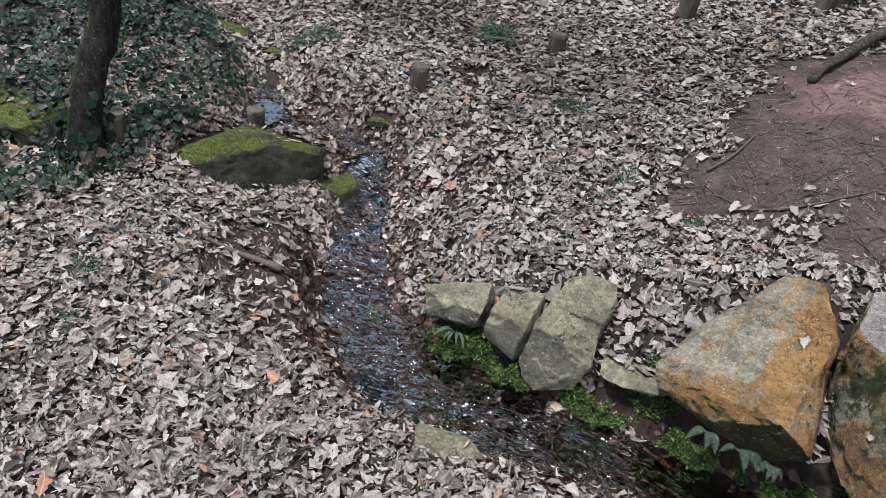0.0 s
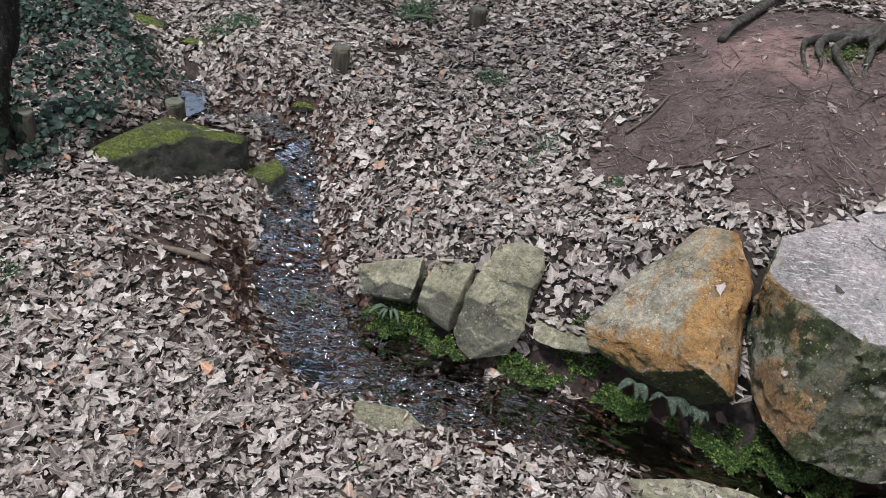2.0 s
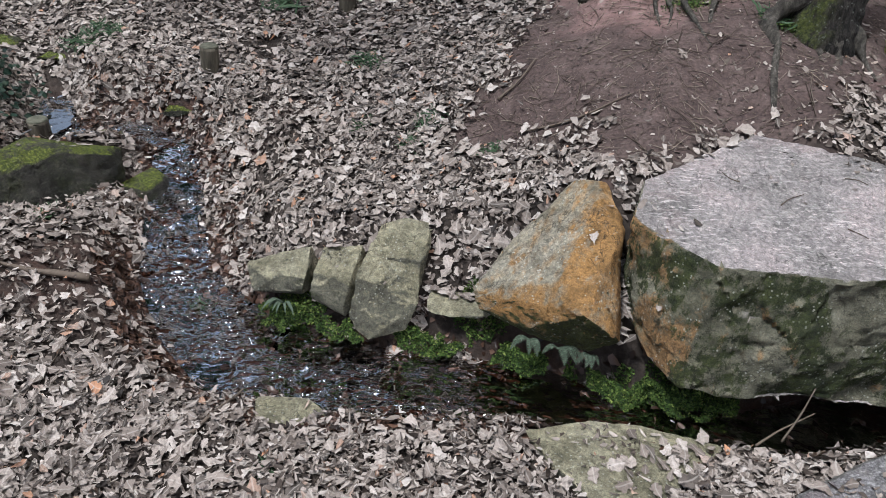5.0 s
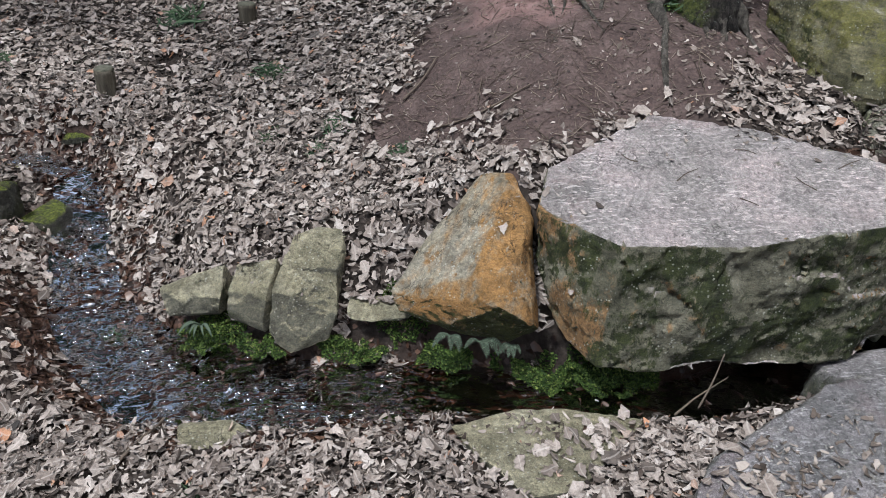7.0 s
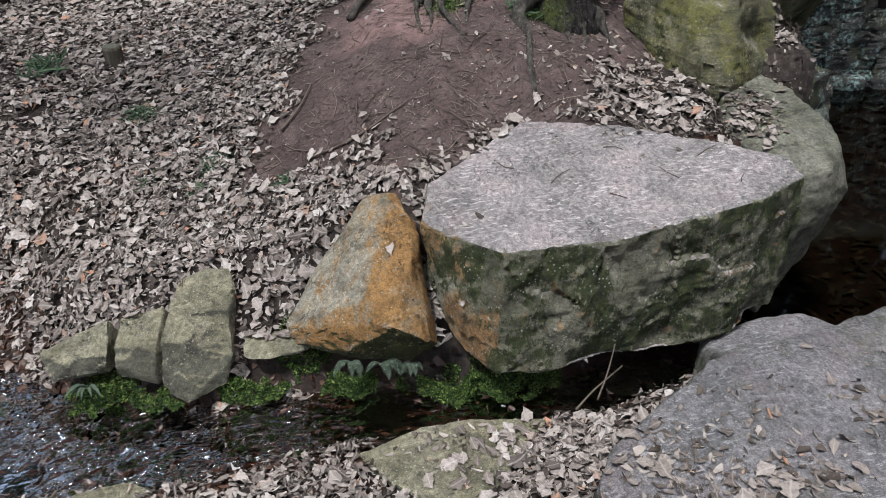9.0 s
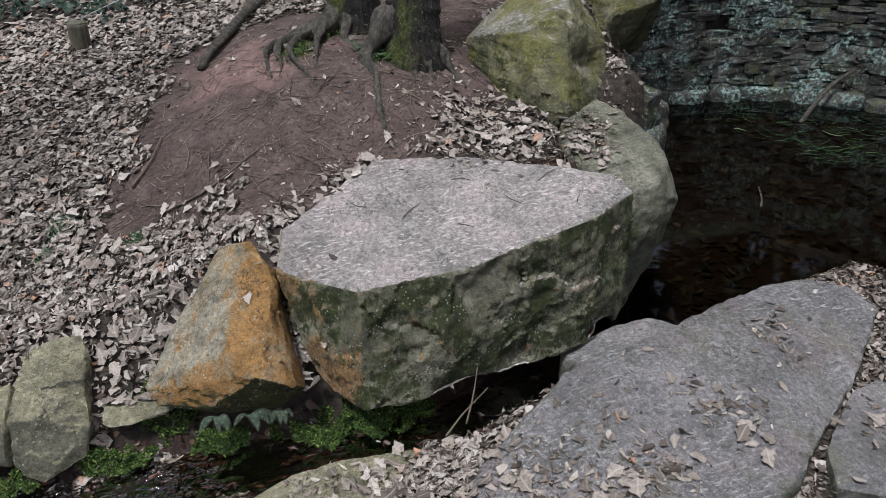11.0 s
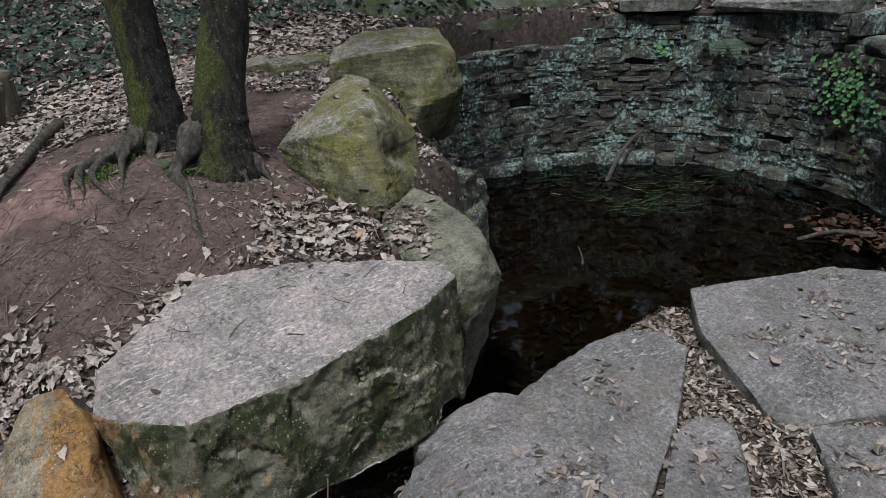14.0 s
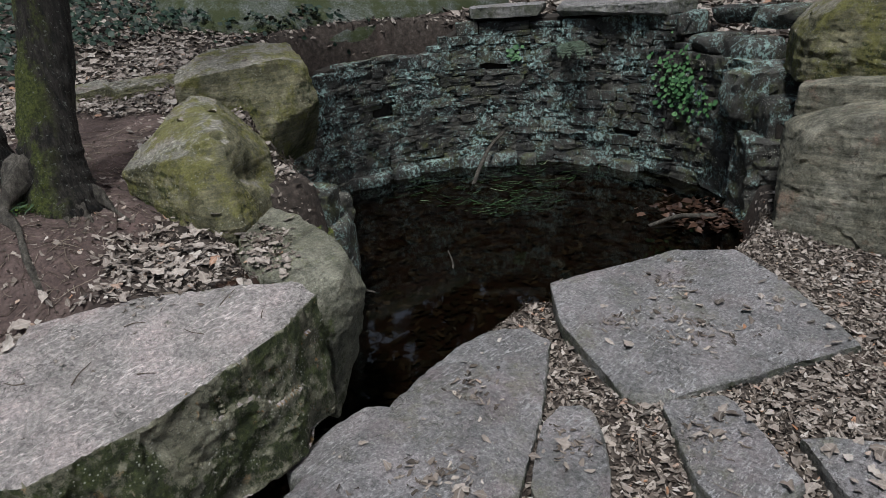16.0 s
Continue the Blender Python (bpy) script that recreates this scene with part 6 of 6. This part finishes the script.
fern(0.0, 1.8, -0.2, 5, 0.085, "grey-green fern fronds hanging below the rusty boulder", 1)
fern(0.1, 1.785, -0.21, 5, 0.09, "grey-green fern fronds hanging below the rusty boulder", 2)
fern(0.21, 1.78, -0.22, 4, 0.07, "small grey-green fern beside the boulder", 3, (0.3, -1))
fern(-0.9, 1.94, -0.3, 8, 0.085, "dark tongue-leaved fern at the water's edge", 4, (-0.2, -1), True)
q = ring(22, WR - 0.02, 0.62)
fern(q[0], q[1], q[2], 9, 0.32, "green fern drooping from a wall joint", 5, (-0.9, -0.4))


def grass(x, y, n, size, label, mat=M_grass, zo=0.0):
    px, py = rng.normal(x, size * 0.35, n), rng.normal(y, size * 0.35, n)
    pos = np.stack([px, py, ground(px, py) + size * 0.35 + zo], -1)
    return scatter("grass_tuft", BLADE, pos, np.tile([0, -0.6, 0.5], (n, 1)), rng.uniform(0.6, 1.2, n) * size, mat, rng, 0.6, label=label, category="grass")


for x, y, s in ((-1.25, 2.0, 0.07), (-2.15, 1.5, 0.08), (-0.85, 3.2, 0.09), (-0.5, 2.75, 0.08), (-0.2, 2.5, 0.06), (-0.75, 1.25, 0.05), (0.9, 3.02, 0.08), (-1.95, 2.2, 0.07), (-2.21, 3.37, 0.08), (-2.35, 3.31, 0.1), (-2.28, 3.42, 0.1), (-2.03, 1.3, 0.07), (-0.54, 2.63, 0.06), (-0.78, 2.8, 0.06), (-1.46, 3.88, 0.14)):
    grass(x, y, 60, s, "small tuft of green grass among dead leaves")

# weed and straws in the pool
n = 230
a, r = rng.uniform(0.1, 1.8, n), rng.uniform(0.2, 1.45, n)
pos = np.stack([WC[0] + r * np.cos(a) + 0.2, WC[1] + r * np.sin(a), np.full(n, POOL_Z + 0.004)], -1)
scatter("water_grass", BLADE, pos, np.tile([0, 0, 1.0], (n, 1)), rng.uniform(0.05, 0.16, n), M_weed, rng, 0.05, spin=rng.normal(-0.5, 0.4, n), label="green grass blades floating by the wall", category="grass")
# pennywort on the wall
n = 190
a = rng.normal(-14, 4.2, n)
z = 0.42 + rng.normal(0, 0.13, n) - (a + 14) * -0.008
pos = np.array([ring(p, WR - rng.uniform(0.02, 0.07), h) for p, h in zip(a, z)])
nrm = np.array([[WC[0] - p[0], WC[1] - p[1], 0.9] for p in pos])
scatter("wall_pennywort", ROUND, pos, nrm, rng.uniform(0.018, 0.04, n), M_penny, rng, 0.35, label="bright round-leaved plant growing from the wall", category="plant")
n = 30
a = np.concatenate([rng.normal(38, 1.0, 18), rng.normal(-24, 1.5, 12)])
z = np.concatenate([rng.normal(0.62, 0.03, 18), rng.normal(0.3, 0.05, 12)])
pos = np.array([ring(p, WR - 0.03, h) for p, h in zip(a, z)])
scatter("wall_pennywort", ROUND, pos, np.array([[WC[0] - p[0], WC[1] - p[1], 0.9] for p in pos]), rng.uniform(0.02, 0.05, n), M_penny, rng, 0.35, label="small round-leaved plant in a wall joint", category="plant")

# leafy shrubs and bare stems at the wood's edge


def shrub(x, y, w, h, n, label, seed):
    rg = np.random.default_rng(seed)
    root = new("shrub")
    root.location = (x, y, gz(x, y))
    rnd = random.Random(seed)
    tips = []
    for k in range(7):
        d = Vector((rnd.uniform(-1, 1) * w * 0.6, rnd.uniform(-1, 1) * w * 0.5, h * rnd.uniform(0.6, 1)))
        c = curve_pts([Vector((0, 0, -0.05)), d * 0.4 + Vector((0, 0, h * 0.15)), d], 8)
        tips += c[2:]
        bm = bmesh.new()
        tube(bm, c, [0.012 * (1 - i / 9) + 0.003 for i in range(8)], 5, 0.2, k)
        part("stem", bm, M_twig, root)
    tips = np.array([tuple(t) for t in tips])
    p = tips[rg.integers(0, len(tips), n)] + rg.normal(0, 0.13 * w, (n, 3))
    ob = scatter("foliage", IVY, p, np.tile([0, -0.4, 0.8], (n, 1)), rg.uniform(0.05, 0.1, n), M_shrub, rg, 0.6)
    del ob["kind"]
    ob.parent = root
    return tagged(root, label, "shrub", "shrubs at the wood edge")


for k, (x, y, w, h, n) in enumerate(((-4.3, 3.6, 0.8, 0.6, 600), (-2.3, 5.0, 0.8, 0.6, 600), (-3.3, 5.6, 0.9, 0.7, 700), (-2.6, 6.1, 0.9, 0.7, 700), (-4.4, 5.2, 0.9, 0.8, 400), (-5.4, 4.4, 1.1, 0.9, 500), (-5.0, 3.2, 0.9, 0.7, 350), (-1.2, 7.6, 1.0, 0.9, 500), (0.4, 7.9, 1.0, 0.9, 500), (1.8, 7.6, 1.0, 0.9, 500))):
    shrub(x, y, w, h, n, "dark evergreen shrub at the edge of the wood", 100 + k)

# the wood all round: bare trunks and twigs far off
v, f = [], []
rw = np.random.default_rng(9)
for k in range(320):
    w, r = rw.uniform(0, 6.283), rw.uniform(11, 55)
    if 1.5 < w < 2.7 and r < 35:
        continue
    x, y = 1 + r * math.cos(w), 2 + r * math.sin(w)
    z, ht, rd = gz(x, y) - 0.2, rw.uniform(7, 14), rw.uniform(0.08, 0.24)
    lean = rw.normal(0, 0.5, 2)
    segs = [((x, y, z), (x + lean[0], y + lean[1], z + ht), rd, rd * 0.25)]
    for j in range(16):
        s = rw.uniform(0.12, 0.98)
        p = np.array([x + lean[0] * s, y + lean[1] * s, z + ht * s])
        e = rw.normal(0, 1, 3) * np.array([1, 1, 0.6]) + np.array([0, 0, 0.5])
        e = e / np.linalg.norm(e) * rw.uniform(1.0, 2.8)
        segs.append((p, p + e, 0.06, 0.02))
        for _ in range(3):
            q = p + e * rw.uniform(0.3, 1)
            segs.append((q, q + rw.normal(0, 0.8, 3), 0.035, 0.015))
    for p, q, r0, r1 in segs:
        p, q = np.array(p), np.array(q)
        d = (q - p) / np.linalg.norm(q - p)
        s = np.cross(d, [0.3, 0.2, 0.9])
        s /= np.linalg.norm(s)
        t = np.cross(d, s)
        o = len(v)
        for c, rr in ((p, r0), (q, r1)):
            for a in range(4):
                v.append(c + (s * math.cos(a * 1.571) + t * math.sin(a * 1.571)) * rr)
        for a in range(4):
            f.append((o + a, o + (a + 1) % 4, o + 4 + (a + 1) % 4, o + 4 + a))
tagged(mesh_from("woodland", np.array(v), np.array(f), M_bark), "bare winter woodland standing all round", "woods", kind="stuff")

# unseen leaf clumps added round the clearing to block sky and darken reflections
rc = np.random.default_rng(31)
n = 11500
w, r = rc.uniform(-1.1, 2.9, n), rc.uniform(7.5, 21, n)
ok = ~((w > 1.45) & (w < 2.75))
w, r = w[ok], r[ok]
n = len(w)
x, y = 1.5 + r * np.cos(w), 2.5 + r * np.sin(w)
clump = fbm(x * 0.5, y * 0.5, 3)
z = ground(x, y) + 1.2 + rc.uniform(0, 1, n) ** 0.8 * 9 + clump
scatter("sky_blocking_leaves", IVY, np.stack([x, y, z], -1), np.tile([0, 0, 1.0], (n, 1)), rc.uniform(0.35, 0.8, n), M_shrub, rc, 0.8, label="unseen dark leaf clumps added to block sky light", category="woods")

# more added leaves, high up, keeping sky reflections off the stream
n = 2600
w, r = rc.uniform(1.4, 2.8, n), rc.uniform(7.5, 13, n)
x, y = 1.5 + r * np.cos(w), 2.5 + r * np.sin(w)
scatter("sky_blocking_leaves", IVY, np.stack([x, y, 5.4 + rc.uniform(0, 6.5, n)], -1), np.tile([0, 0, 1.0], (n, 1)), rc.uniform(0.3, 0.7, n), M_shrub, rc, 0.8, label="unseen dark leaves added high up to darken stream reflections", category="woods")

# ---- stones of the wall ----
BLOCKS = []
for k in range(24):
    rb = random.Random(200 + k)
    bm = bmesh.new()
    bmesh.ops.create_cube(bm, size=1.0)
    bmesh.ops.subdivide_edges(bm, edges=[e for e in bm.edges if abs(e.verts[0].co.x - e.verts[1].co.x) > 0.5], cuts=2)
    bmesh.ops.subdivide_edges(bm, edges=[e for e in bm.edges if abs(e.verts[0].co.z - e.verts[1].co.z) > 0.5], cuts=1)
    skew = rb.uniform(-0.07, 0.07)
    for vtx in bm.verts:
        c = vtx.co
        corner = abs(c.x) > 0.4 and abs(c.z) > 0.4
        s = 0.9 if corner and rb.random() < 0.5 else 0.985
        vtx.co = Vector((c.x * s + rb.uniform(-0.015, 0.015), c.y + rb.uniform(-0.06, 0.06) - (0.07 if corner else 0) * (1 if c.y > 0 else -1), c.z * s + c.x * skew + rb.uniform(-0.06, 0.06)))
    bmesh.ops.triangulate(bm, faces=bm.faces)
    me = bpy.data.meshes.new("stone")
    bm.to_mesh(me)
    bm.free()
    me.materials.append(M_wall)
    BLOCKS.append(me)
rs = random.Random(77)
HOLES = ((79, 0.29, 2.0), (45, 0.51, 2.4), (1.5, -0.06, 1.5))


def lay(mid, da, z, ht):
    """One stone of the wall, unless it stands over the top or in a drain hole."""
    zc = z + ht / 2 + 0.018 * math.sin(mid * 0.11 + z * 2)
    if zc + ht * 0.25 > wall_top(mid) or any(abs(mid - h[0]) < h[2] * 0.6 + da * 0.3 and abs(zc - h[1]) < 0.02 + ht * 0.3 for h in HOLES):
        return
    ob = new("stone", rs.choice(BLOCKS))
    q = ring(mid, WR + 0.04 + rs.uniform(-0.012, 0.012), zc)
    ob.matrix_basis = Matrix.Translation(q) @ pose(0, 0, 0, rs.uniform(-3, 3), rs.uniform(-1.5, 1.5), mid + 90 + rs.uniform(-2, 2)) @ Matrix.Diagonal((radians(da) * WR * 1.0, 0.12, ht * 1.0, 1))
    ob.parent = wall


z = -0.42
while z < 0.95:
    ht = rs.choice((0.05, 0.06, 0.07, 0.085, 0.11))
    a = -47 + rs.uniform(0, 5)
    while a < 118:
        span = math.degrees(rs.uniform(0.09, 0.2 + ht) / WR)
        if ht > 0.08 and rs.random() < 0.35:
            m = rs.uniform(0.35, 0.65)
            lay(a + span / 2, span, z, ht * m)
            lay(a + span / 2, span, z + ht * m, ht * (1 - m))
        else:
            lay(a + span / 2, span, z, ht)
        a += span
    z += ht
